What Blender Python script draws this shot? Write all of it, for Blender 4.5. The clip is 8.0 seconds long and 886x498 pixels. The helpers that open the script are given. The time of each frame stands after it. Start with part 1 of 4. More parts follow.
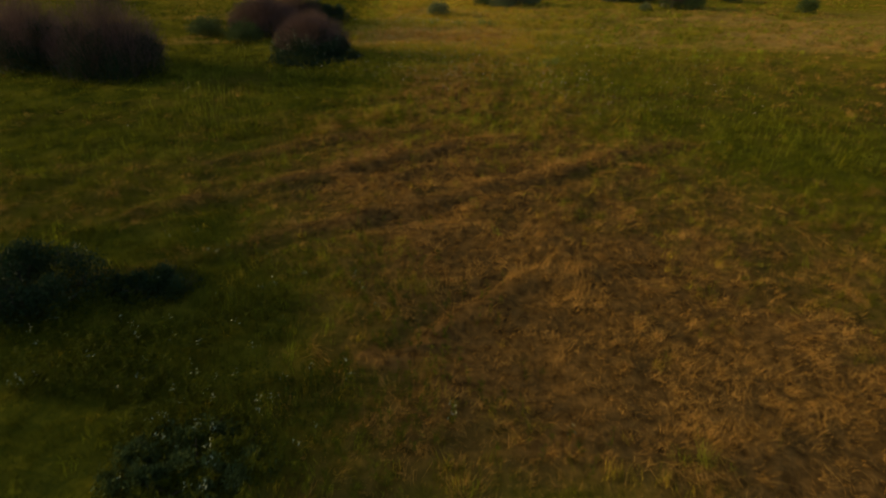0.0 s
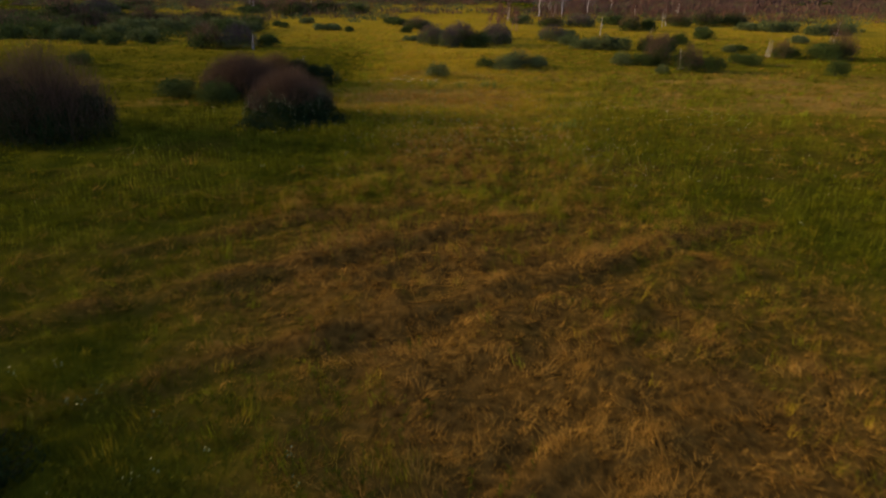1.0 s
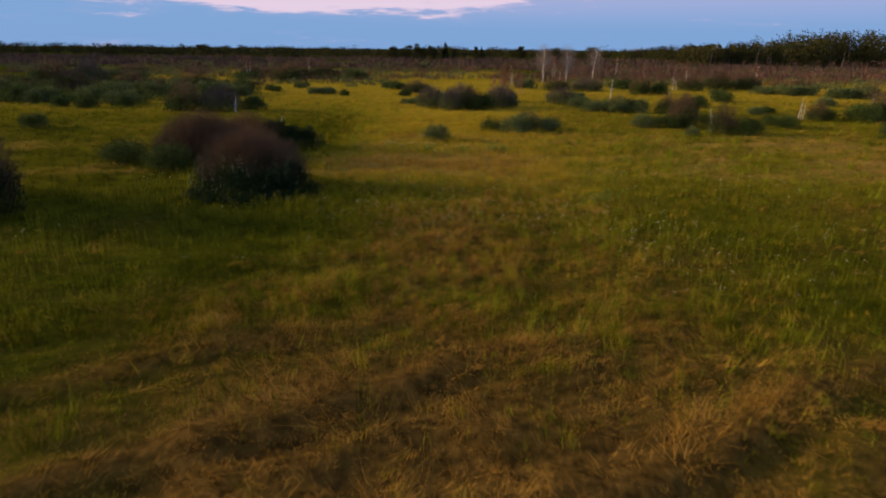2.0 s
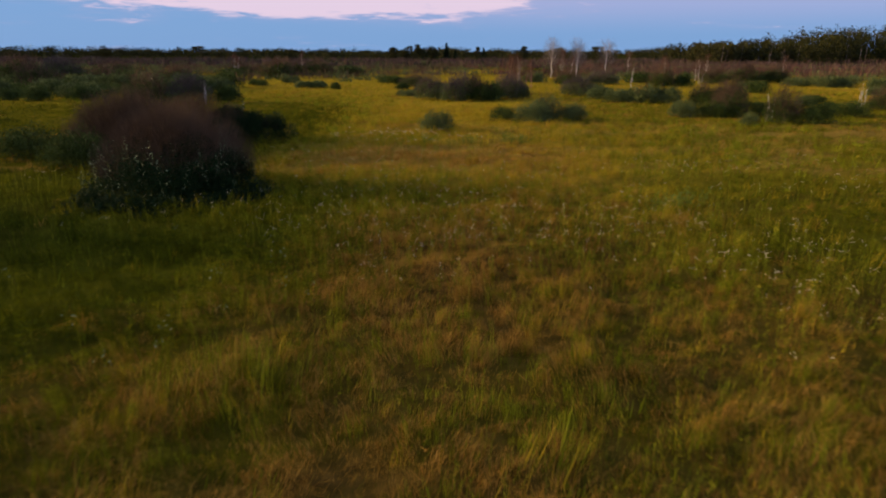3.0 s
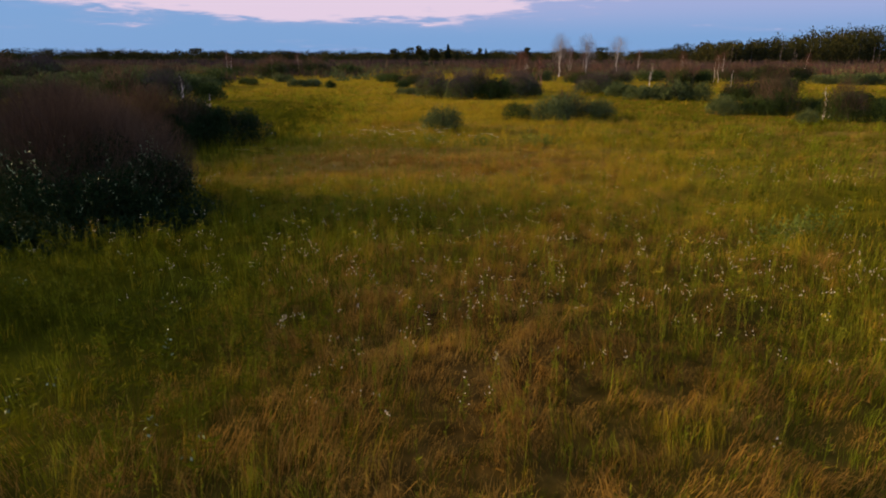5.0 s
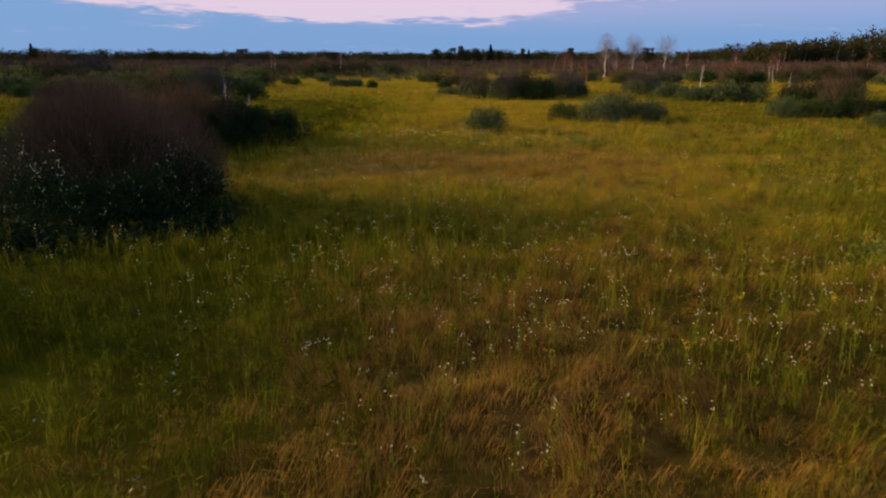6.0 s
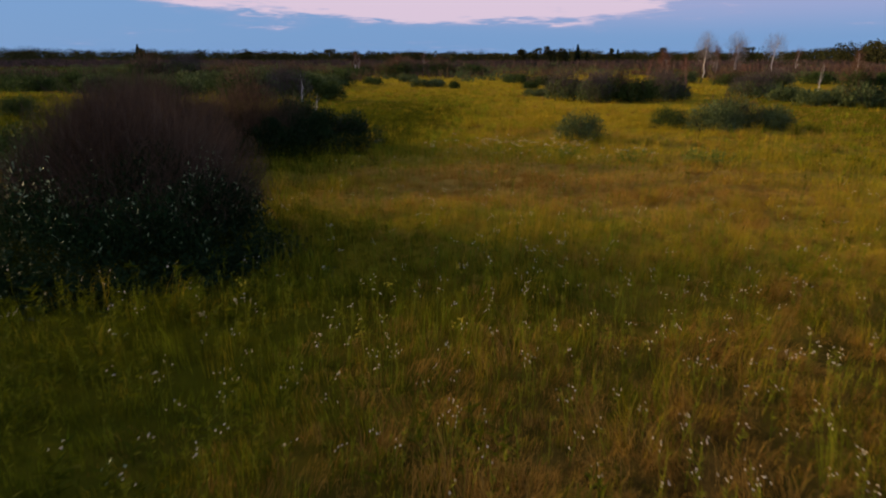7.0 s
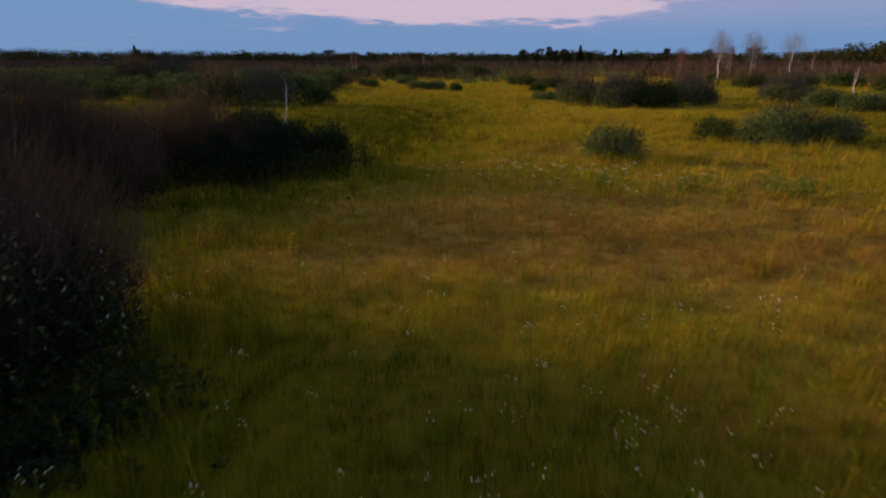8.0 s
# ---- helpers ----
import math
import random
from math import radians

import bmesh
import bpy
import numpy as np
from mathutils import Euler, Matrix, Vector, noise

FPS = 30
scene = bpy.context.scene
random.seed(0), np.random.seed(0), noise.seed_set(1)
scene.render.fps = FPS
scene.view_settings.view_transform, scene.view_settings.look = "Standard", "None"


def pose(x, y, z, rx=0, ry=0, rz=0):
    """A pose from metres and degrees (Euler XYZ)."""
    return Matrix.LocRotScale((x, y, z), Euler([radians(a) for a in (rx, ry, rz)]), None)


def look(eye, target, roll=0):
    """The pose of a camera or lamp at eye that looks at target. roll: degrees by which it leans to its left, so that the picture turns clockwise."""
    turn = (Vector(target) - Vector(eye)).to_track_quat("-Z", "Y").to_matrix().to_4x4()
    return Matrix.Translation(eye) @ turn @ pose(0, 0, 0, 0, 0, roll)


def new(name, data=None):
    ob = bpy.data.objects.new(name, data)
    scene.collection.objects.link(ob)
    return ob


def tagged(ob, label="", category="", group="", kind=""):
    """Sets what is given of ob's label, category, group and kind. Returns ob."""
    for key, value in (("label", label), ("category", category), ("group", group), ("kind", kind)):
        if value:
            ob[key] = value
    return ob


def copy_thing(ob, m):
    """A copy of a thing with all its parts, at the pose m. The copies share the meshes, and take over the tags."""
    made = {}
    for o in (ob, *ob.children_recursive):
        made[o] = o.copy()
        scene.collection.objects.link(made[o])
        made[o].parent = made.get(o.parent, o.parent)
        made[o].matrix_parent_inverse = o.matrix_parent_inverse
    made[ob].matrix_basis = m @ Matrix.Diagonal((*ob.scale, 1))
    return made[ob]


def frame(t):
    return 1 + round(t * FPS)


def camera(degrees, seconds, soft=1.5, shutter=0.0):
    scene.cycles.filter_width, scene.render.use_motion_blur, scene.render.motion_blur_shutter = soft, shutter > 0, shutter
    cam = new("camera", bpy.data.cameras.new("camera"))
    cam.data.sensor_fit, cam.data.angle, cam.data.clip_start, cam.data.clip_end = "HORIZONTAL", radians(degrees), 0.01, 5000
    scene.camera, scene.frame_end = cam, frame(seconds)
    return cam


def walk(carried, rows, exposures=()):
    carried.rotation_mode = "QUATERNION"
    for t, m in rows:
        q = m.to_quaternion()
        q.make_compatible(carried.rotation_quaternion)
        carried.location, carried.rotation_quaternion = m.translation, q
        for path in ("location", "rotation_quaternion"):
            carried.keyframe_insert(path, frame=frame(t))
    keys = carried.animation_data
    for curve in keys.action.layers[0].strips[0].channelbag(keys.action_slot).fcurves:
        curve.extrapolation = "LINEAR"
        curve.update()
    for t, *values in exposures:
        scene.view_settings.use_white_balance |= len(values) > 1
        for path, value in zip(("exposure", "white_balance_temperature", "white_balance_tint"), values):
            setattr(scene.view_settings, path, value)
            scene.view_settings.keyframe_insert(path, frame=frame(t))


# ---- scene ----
cam = camera(70.1, 8.0, soft=2.05, shutter=0.22)
PATH = [
    (0, (-0.133, 0.919, 10.881), (-0.12, 2.661, 9.898), 0.6),
    (0.5, (-0.024, 4.367, 9.649), (-0.015, 6.159, 8.761), 0.6),
    (1, (0.047, 8.203, 8.802), (0.056, 10.038, 8.006), 0.6),
    (1.5, (0.127, 12.528, 8.085), (0.133, 14.402, 7.387), 0.5),
    (2, (0.198, 17.024, 7.192), (0.2, 18.93, 6.586), 0.5),
    (2.2, (0.18, 18.756, 6.91), (0.184, 20.665, 6.313), 0.4),
    (3.3, (0.11, 29.296, 4.627), (0.104, 31.206, 4.035), 0.1),
    (3.5, (0.063, 30.773, 4.605), (0.059, 32.684, 4.016), 0.1),
    (4, (-0.012, 32.698, 4.564), (-0.015, 34.61, 3.977), 0.1),
    (4.2, (-0.059, 33.017, 4.45), (-0.082, 34.93, 3.865), 0.1),
    (5.3, (-0.18, 33.2, 4.0), (-0.186, 35.112, 3.414), 0.0),
    (5.5, (-0.206, 33.366, 3.969), (-0.238, 35.278, 3.384), 0.0),
    (5.6, (-0.218, 33.503, 3.959), (-0.293, 35.414, 3.374), 0.0),
    (5.7, (-0.231, 33.673, 3.952), (-0.347, 35.582, 3.367), 0.0),
    (5.8, (-0.245, 33.875, 3.946), (-0.37, 35.783, 3.362), 0.0),
    (6, (-0.278, 34.366, 3.937), (-0.409, 36.275, 3.353), 0.0),
    (6.5, (-0.419, 36.022, 3.887), (-0.552, 37.93, 3.303), 0.0),
    (6.6, (-0.476, 36.412, 3.878), (-0.623, 38.319, 3.294), 0.0),
    (6.7, (-0.541, 36.823, 3.869), (-0.77, 38.722, 3.286), 0.0),
    (6.8, (-0.614, 37.254, 3.859), (-0.925, 39.142, 3.276), 0.0),
    (6.9, (-0.695, 37.706, 3.848), (-1.057, 39.585, 3.265), 0.0),
    (7, (-0.784, 38.18, 3.835), (-1.157, 40.056, 3.252), 0.0),
    (7.5, (-1.324, 40.879, 3.731), (-1.697, 42.756, 3.152), 0.0),
    (8, (-1.937, 43.982, 3.709), (-2.312, 45.859, 3.129), 0.0),
]
EXPOSURES = [(0.0, 0.12), (0.5, 0.15), (1.0, 0.18), (2.0, 0.23), (6.0, 0.2), (7.0, 0.09), (8.0, -0.14)]
walk(cam, [(t, look(eye, target, roll)) for t, eye, target, roll in PATH], EXPOSURES)

# ---- world and sun ----
SUN_AZ, SUN_EL = radians(-86), radians(14)
world = bpy.data.worlds.new("dusk_sky")
scene.world = world
world.use_nodes = True
wt = world.node_tree
wt.nodes.clear()


def wnode(kind, **values):
    n = wt.nodes.new(kind)
    for k, v in values.items():
        n.inputs[int(k[1:])].default_value = v
    return n


def wmath(op, a, b=None, c=None):
    n = wt.nodes.new("ShaderNodeMath")
    n.operation = op
    for i, v in enumerate((a, b, c)):
        if v is None:
            continue
        if isinstance(v, (int, float)):
            n.inputs[i].default_value = v
        else:
            wt.links.new(v, n.inputs[i])
    return n.outputs[0]


def wmix(fac, a, b):
    n = wt.nodes.new("ShaderNodeMix")
    n.data_type = "RGBA"
    for i, v in ((0, fac), (6, a), (7, b)):
        if isinstance(v, (int, float, tuple)):
            n.inputs[i].default_value = v
        else:
            wt.links.new(v, n.inputs[i])
    return n.outputs[2]


def wramp(v, lo, hi):
    n = wt.nodes.new("ShaderNodeMapRange")
    n.interpolation_type = "SMOOTHSTEP"
    wt.links.new(v, n.inputs[0])
    n.inputs[1].default_value, n.inputs[2].default_value = lo, hi
    return n.outputs[0]


sky = wt.nodes.new("ShaderNodeTexSky")
sky.sky_type, sky.sun_disc = "NISHITA", False
sky.sun_elevation, sky.sun_rotation = SUN_EL, SUN_AZ
sky.air_density, sky.dust_density, sky.ozone_density = 1.0, 0.6, 2.5
coord = wt.nodes.new("ShaderNodeTexCoord")
split = wt.nodes.new("ShaderNodeSeparateXYZ")
wt.links.new(coord.outputs["Generated"], split.inputs[0])
dx, dy, dz = split.outputs
azim = wmath("ARCTAN2", dx, dy)
elev = wmath("ARCSINE", dz)
flat = wt.nodes.new("ShaderNodeCombineXYZ")
wt.links.new(wmath("MULTIPLY", azim, 4.6), flat.inputs[0])
wt.links.new(wmath("MULTIPLY", elev, 38.0), flat.inputs[1])
drift = wnode("ShaderNodeTexNoise")
drift.inputs["Scale"].default_value = 1.1
drift.inputs["Detail"].default_value = 5.0
drift.inputs["Roughness"].default_value = 0.55
wt.links.new(flat.outputs[0], drift.inputs["Vector"])
# A long bank of lit cloud a few degrees above the far woods, broken by thin blue gaps.
bank_a = wmath("DIVIDE", wmath("SUBTRACT", azim, -0.26), 0.46)
bank_e = wmath("DIVIDE", wmath("SUBTRACT", elev, wmath("MULTIPLY_ADD", azim, -0.03, 0.082)), 0.046)
bank = wmath("SUBTRACT", 1.0, wmath("ADD", wmath("MULTIPLY", bank_a, bank_a), wmath("MULTIPLY", bank_e, bank_e)))
bank = wmath("MAXIMUM", bank, -0.4)
ragged = wnode("ShaderNodeTexNoise")
ragged.inputs["Scale"].default_value = 4.2
ragged.inputs["Detail"].default_value = 6.0
ragged.inputs["Roughness"].default_value = 0.6
ragged.inputs["Distortion"].default_value = 0.6
wt.links.new(flat.outputs[0], ragged.inputs["Vector"])
mottle = wmath("MULTIPLY_ADD", ragged.outputs[0], 0.45, wmath("MULTIPLY", drift.outputs[0], 0.85))
density = wmath("MULTIPLY_ADD", bank, 0.36, mottle)
cover = wramp(density, 0.66, 0.80)
shade = wramp(density, 0.56, 0.86)
haze = wramp(elev, 0.20, 0.0)
clear = wmix(0.9, sky.outputs[0], (2.8, 5.4, 10.4, 1))
clear = wmix(wmath("MULTIPLY", haze, 0.55), clear, (3.0, 5.2, 8.9, 1))
veil = wramp(wmath("ADD", azim, wmath("MULTIPLY", elev, 4.0)), -0.2, 0.35)
clear = wmix(wmath("MULTIPLY", wmath("MULTIPLY", veil, wramp(elev, 0.02, 0.075)), 0.5), clear, (6.9, 6.4, 9.9, 1))
clear = wmix(wmath("MULTIPLY", shade, 0.6), clear, (5.8, 5.8, 9.2, 1))
tint = wmix(cover, clear, (10.8, 8.7, 10.8, 1))
back = wnode("ShaderNodeBackground")
wt.links.new(tint, back.inputs[0])
back.inputs[1].default_value = 0.0615
out = wt.nodes.new("ShaderNodeOutputWorld")
wt.links.new(back.outputs[0], out.inputs[0])

sun = new("sun", bpy.data.lights.new("sun", "SUN"))
sun.data.energy, sun.data.angle, sun.data.color = 5.0, radians(12), (1.0, 0.72, 0.37)
sun_from = Vector((math.sin(SUN_AZ) * math.cos(SUN_EL), math.cos(SUN_AZ) * math.cos(SUN_EL), math.sin(SUN_EL)))
sun.matrix_world = look(sun_from * 50, (0, 0, 0))


# ---- materials ----
def surface(name, colours, scale=1.0, rough=0.8, bump=0.0, bump_scale=20.0, island=0.5, thin=0.0, gloss=0.25, stretch=(1, 1, 1)):
    """Colours mixed by noise of two sizes and by each piece's own chance. thin: light that passes through, as in leaves."""
    m = bpy.data.materials.new(name)
    m.use_nodes = True
    nt = m.node_tree
    bsdf = nt.nodes["Principled BSDF"]
    bsdf.inputs["Roughness"].default_value = rough
    bsdf.inputs["Specular IOR Level"].default_value = gloss
    geo = nt.nodes.new("ShaderNodeNewGeometry")
    mapping = nt.nodes.new("ShaderNodeMapping")
    mapping.inputs["Scale"].default_value = stretch
    nt.links.new(geo.outputs["Position"], mapping.inputs[0])
    n1 = nt.nodes.new("ShaderNodeTexNoise")
    n1.inputs["Scale"].default_value, n1.inputs["Detail"].default_value = scale, 4.0
    n2 = nt.nodes.new("ShaderNodeTexNoise")
    n2.inputs["Scale"].default_value, n2.inputs["Detail"].default_value = scale * 9, 3.0
    for n in (n1, n2):
        nt.links.new(mapping.outputs[0], n.inputs["Vector"])
    mix = nt.nodes.new("ShaderNodeMath")
    mix.operation = "MULTIPLY_ADD"
    mix.inputs[1].default_value = 0.45
    nt.links.new(n2.outputs[0], mix.inputs[0])
    nt.links.new(n1.outputs[0], mix.inputs[2])
    add = nt.nodes.new("ShaderNodeMath")
    add.operation = "MULTIPLY_ADD"
    add.inputs[1].default_value = island
    nt.links.new(geo.outputs["Random Per Island"], add.inputs[0])
    nt.links.new(mix.outputs[0], add.inputs[2])
    ramp = nt.nodes.new("ShaderNodeMapRange")
    mid = 0.72 + island / 2
    ramp.inputs[1].default_value, ramp.inputs[2].default_value = mid - 0.22 - island * 0.4, mid + 0.22 + island * 0.4
    nt.links.new(add.outputs[0], ramp.inputs[0])
    cr = nt.nodes.new("ShaderNodeValToRGB")
    nt.links.new(ramp.outputs[0], cr.inputs[0])
    els = cr.color_ramp.elements
    while len(els) < len(colours):
        els.new(0.5)
    for i, c in enumerate(colours):
        els[i].position = i / (len(colours) - 1)
        els[i].color = (*c, 1)
    nt.links.new(cr.outputs[0], bsdf.inputs["Base Color"])
    if bump:
        b = nt.nodes.new("ShaderNodeBump")
        b.inputs["Strength"].default_value, b.inputs["Distance"].default_value = bump, 0.05
        n3 = nt.nodes.new("ShaderNodeTexNoise")
        n3.inputs["Scale"].default_value, n3.inputs["Detail"].default_value = bump_scale, 4.0
        nt.links.new(mapping.outputs[0], n3.inputs["Vector"])
        nt.links.new(n3.outputs[0], b.inputs["Height"])
        nt.links.new(b.outputs[0], bsdf.inputs["Normal"])
    if thin:
        tr = nt.nodes.new("ShaderNodeBsdfTranslucent")
        nt.links.new(cr.outputs[0], tr.inputs[0])
        ms = nt.nodes.new("ShaderNodeMixShader")
        ms.inputs[0].default_value = thin
        nt.links.new(bsdf.outputs[0], ms.inputs[1])
        nt.links.new(tr.outputs[0], ms.inputs[2])
        nt.links.new(ms.outputs[0], nt.nodes["Material Output"].inputs[0])
    return m


SOIL = surface("meadow_thatch", [(0.018, 0.025, 0.002), (0.036, 0.042, 0.003), (0.068, 0.064, 0.005)], 0.5, 0.95, 0.8, 7.0, island=0.0, gloss=0.0)


def thatch_patches(m):
    """Dead tan mats, yellow sward and side-dimmed olive over the green, each where its ground attribute says so."""
    nt = m.node_tree
    bsdf = nt.nodes["Principled BSDF"]
    last = bsdf.inputs["Base Color"].links[0].from_socket
    geo = nt.nodes.new("ShaderNodeNewGeometry")
    fine = nt.nodes.new("ShaderNodeTexNoise")
    fine.inputs["Scale"].default_value, fine.inputs["Detail"].default_value = 3.5, 6.0
    nt.links.new(geo.outputs["Position"], fine.inputs["Vector"])
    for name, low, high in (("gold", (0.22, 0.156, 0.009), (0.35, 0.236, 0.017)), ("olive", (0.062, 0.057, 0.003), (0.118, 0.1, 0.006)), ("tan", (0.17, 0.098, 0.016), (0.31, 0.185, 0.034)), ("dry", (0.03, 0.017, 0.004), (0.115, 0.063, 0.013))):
        at = nt.nodes.new("ShaderNodeAttribute")
        at.attribute_name = name
        tone = nt.nodes.new("ShaderNodeMix")
        tone.data_type = "RGBA"
        spread = nt.nodes.new("ShaderNodeMapRange")
        spread.inputs[1].default_value, spread.inputs[2].default_value = 0.3, 0.7
        nt.links.new(fine.outputs[0], spread.inputs[0])
        nt.links.new(spread.outputs[0], tone.inputs[0])
        tone.inputs[6].default_value, tone.inputs[7].default_value = (*low, 1), (*high, 1)
        over = nt.nodes.new("ShaderNodeMix")
        over.data_type = "RGBA"
        nt.links.new(at.outputs["Fac"], over.inputs[0])
        nt.links.new(last, over.inputs[6])
        nt.links.new(tone.outputs[2], over.inputs[7])
        last = over.outputs[2]
    nt.links.new(last, bsdf.inputs["Base Color"])


thatch_patches(SOIL)
GREEN = surface("green_blades", [(0.029, 0.043, 0.002), (0.082, 0.09, 0.003), (0.17, 0.158, 0.007)], 0.35, 0.7, island=0.4, thin=0.3, gloss=0.04)
# Darker copy of the green, for herbs and for shade put into the sward.
DEEP_SHADE = surface("deep_green_shade_blades", [(0.016, 0.026, 0.0015), (0.042, 0.052, 0.002), (0.09, 0.09, 0.004)], 0.35, 0.7, island=0.4, thin=0.25, gloss=0.04)
LIME = surface("lime_blades", [(0.11, 0.15, 0.005), (0.20, 0.22, 0.010), (0.32, 0.30, 0.018)], 0.35, 0.7, island=0.4, thin=0.3, gloss=0.04)
DRY = surface("dry_blades", [(0.17, 0.088, 0.013), (0.35, 0.182, 0.029), (0.5, 0.285, 0.052)], 0.6, 0.8, island=0.35, thin=0.2, gloss=0.03)
GOLD = surface("gold_blades", [(0.225, 0.169, 0.009), (0.345, 0.246, 0.015), (0.48, 0.325, 0.026)], 0.12, 0.75, island=0.5, thin=0.25, gloss=0.03)
# Olive sward, kept darker to carry the light falloff toward the sides.
OLIVE = surface("dimmed_olive_blades", [(0.058, 0.062, 0.003), (0.108, 0.1, 0.005), (0.175, 0.145, 0.008)], 0.12, 0.75, island=0.4, thin=0.25, gloss=0.03)
WEED = surface("weed_stems", [(0.085, 0.1, 0.006), (0.17, 0.178, 0.011), (0.28, 0.255, 0.02)], 0.6, 0.7, island=0.6, thin=0.25, gloss=0.05)
STEMS = surface("grass_stems", [(0.075, 0.088, 0.005), (0.155, 0.16, 0.009), (0.27, 0.24, 0.018)], 0.5, 0.75, island=0.6, thin=0.25, gloss=0.04)
FLUFF = surface("seed_fluff", [(0.8, 0.62, 0.38), (0.9, 0.74, 0.5), (0.95, 0.82, 0.6)], 2.0, 0.9, island=0.5, thin=0.2)
YELLOW = surface("yellow_petals", [(0.5, 0.36, 0.02), (0.65, 0.5, 0.03)], 2.0, 0.8, island=0.5)
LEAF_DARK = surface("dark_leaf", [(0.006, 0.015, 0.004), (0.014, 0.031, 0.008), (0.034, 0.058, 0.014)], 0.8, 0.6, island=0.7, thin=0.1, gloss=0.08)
LEAF_MID = surface("mid_leaf", [(0.018, 0.032, 0.007), (0.041, 0.063, 0.013), (0.086, 0.112, 0.026)], 0.6, 0.7, island=0.7, thin=0.12, gloss=0.05)
LEAF_GREY = surface("grey_leaf", [(0.044, 0.06, 0.017), (0.088, 0.11, 0.034), (0.165, 0.188, 0.066)], 0.5, 0.7, island=0.7, thin=0.15, gloss=0.05)
LEAF_PALE = surface("pale_underside", [(0.14, 0.18, 0.06), (0.33, 0.35, 0.16)], 1.0, 0.5, island=0.6, gloss=0.3)
LEAF_WOODS = surface("far_leaf", [(0.022, 0.026, 0.009), (0.045, 0.044, 0.013), (0.075, 0.063, 0.02)], 0.05, 0.85, island=0.6, gloss=0.03)
LEAF_SPRUCE = surface("needles", [(0.01, 0.018, 0.006), (0.02, 0.032, 0.009)], 0.3, 0.8, island=0.6, gloss=0.05)
TWIG = surface("brown_twigs", [(0.054, 0.033, 0.019), (0.098, 0.061, 0.036), (0.165, 0.105, 0.064)], 0.4, 0.95, island=0.7, gloss=0.03)
TWIG_FAR = surface("far_twigs", [(0.045, 0.027, 0.022), (0.085, 0.052, 0.043), (0.135, 0.086, 0.072)], 0.06, 0.95, island=0.6, gloss=0.02)
TWIG_RED = surface("reddish_twigs", [(0.06, 0.026, 0.018), (0.11, 0.052, 0.036), (0.18, 0.095, 0.068)], 0.4, 0.95, island=0.7, gloss=0.03)
TWIG_PALE = surface("pale_twigs", [(0.11, 0.085, 0.08), (0.20, 0.16, 0.15), (0.3, 0.25, 0.235)], 0.4, 0.95, island=0.7, gloss=0.03)
TWIG_GREY = surface("grey_twigs", [(0.05, 0.037, 0.03), (0.09, 0.068, 0.056), (0.15, 0.115, 0.095)], 0.4, 0.95, island=0.7, gloss=0.03)
RED_BARK = surface("reddish_bark", [(0.14, 0.06, 0.045), (0.30, 0.15, 0.11), (0.42, 0.25, 0.19)], 2.2, 0.8, 0.3, 30.0, island=0.3, gloss=0.05)
SAGE = surface("sage_leaf", [(0.07, 0.10, 0.014), (0.135, 0.17, 0.025), (0.22, 0.25, 0.05)], 1.2, 0.7, island=0.6, thin=0.2, gloss=0.06)
BARK = surface("grey_bark", [(0.03, 0.022, 0.015), (0.07, 0.052, 0.036)], 6.0, 0.9, 0.5, 40.0, island=0.3, gloss=0.05)
BIRCH = surface("birch_bark", [(0.10, 0.08, 0.07), (0.55, 0.48, 0.43), (0.7, 0.64, 0.58)], 2.2, 0.75, 0.3, 30.0, island=0.2, stretch=(1, 1, 3), gloss=0.1)
rng = np.random.default_rng(7)


# ---- mesh helpers ----
class Geo:
    """Gathers vertices and triangles, to be linked as one mesh."""

    def __init__(self):
        self.v, self.f, self.n = [], [], 0

    def add(self, v, f):
        self.v.append(np.asarray(v, dtype=np.float32).reshape(-1, 3))
        self.f.append(np.asarray(f, dtype=np.int32).reshape(-1, 3) + self.n)
        self.n += len(self.v[-1])

    def mesh(self, name, material, smooth=False):
        v, f = np.concatenate(self.v), np.concatenate(self.f)
        me = bpy.data.meshes.new(name)
        me.vertices.add(len(v))
        me.vertices.foreach_set("co", v.ravel())
        me.loops.add(f.size)
        me.loops.foreach_set("vertex_index", f.ravel())
        me.polygons.add(len(f))
        me.polygons.foreach_set("loop_start", np.arange(0, f.size, 3, dtype=np.int32))
        me.polygons.foreach_set("loop_total", np.full(len(f), 3, dtype=np.int32))
        me.materials.append(material)
        me.update(calc_edges=True)
        me.validate()
        if smooth:
            me.polygons.foreach_set("use_smooth", np.ones(len(f), dtype=bool))
        return me


def part(name, geo, material, parent=None, label=""):
    ob = new(name, geo.mesh(name, material))
    if parent:
        ob.parent = parent
    return tagged(ob, label)


def unit(v):
    return v / np.maximum(np.linalg.norm(v, axis=-1, keepdims=True), 1e-9)


def sprays(geo, centres, ahead, length, width, fold=0.25):
    """Pointed leaves: two triangles folded along the midrib."""
    n = len(centres)
    ahead = unit(ahead)
    side = unit(np.cross(ahead, unit(rng.normal(size=(n, 3)))))
    up = np.cross(side, ahead)
    length, width = np.broadcast_to(length, n)[:, None], np.broadcast_to(width, n)[:, None]
    base = centres - ahead * length / 2
    tip = centres + ahead * length / 2
    left = centres + side * width / 2 + up * width * fold
    right = centres - side * width / 2 + up * width * fold
    v = np.stack([base, right, tip, left], 1)
    i = np.arange(n)[:, None] * 4
    geo.add(v, np.concatenate([i + np.array([[0, 1, 2]]), i + np.array([[0, 2, 3]])]))


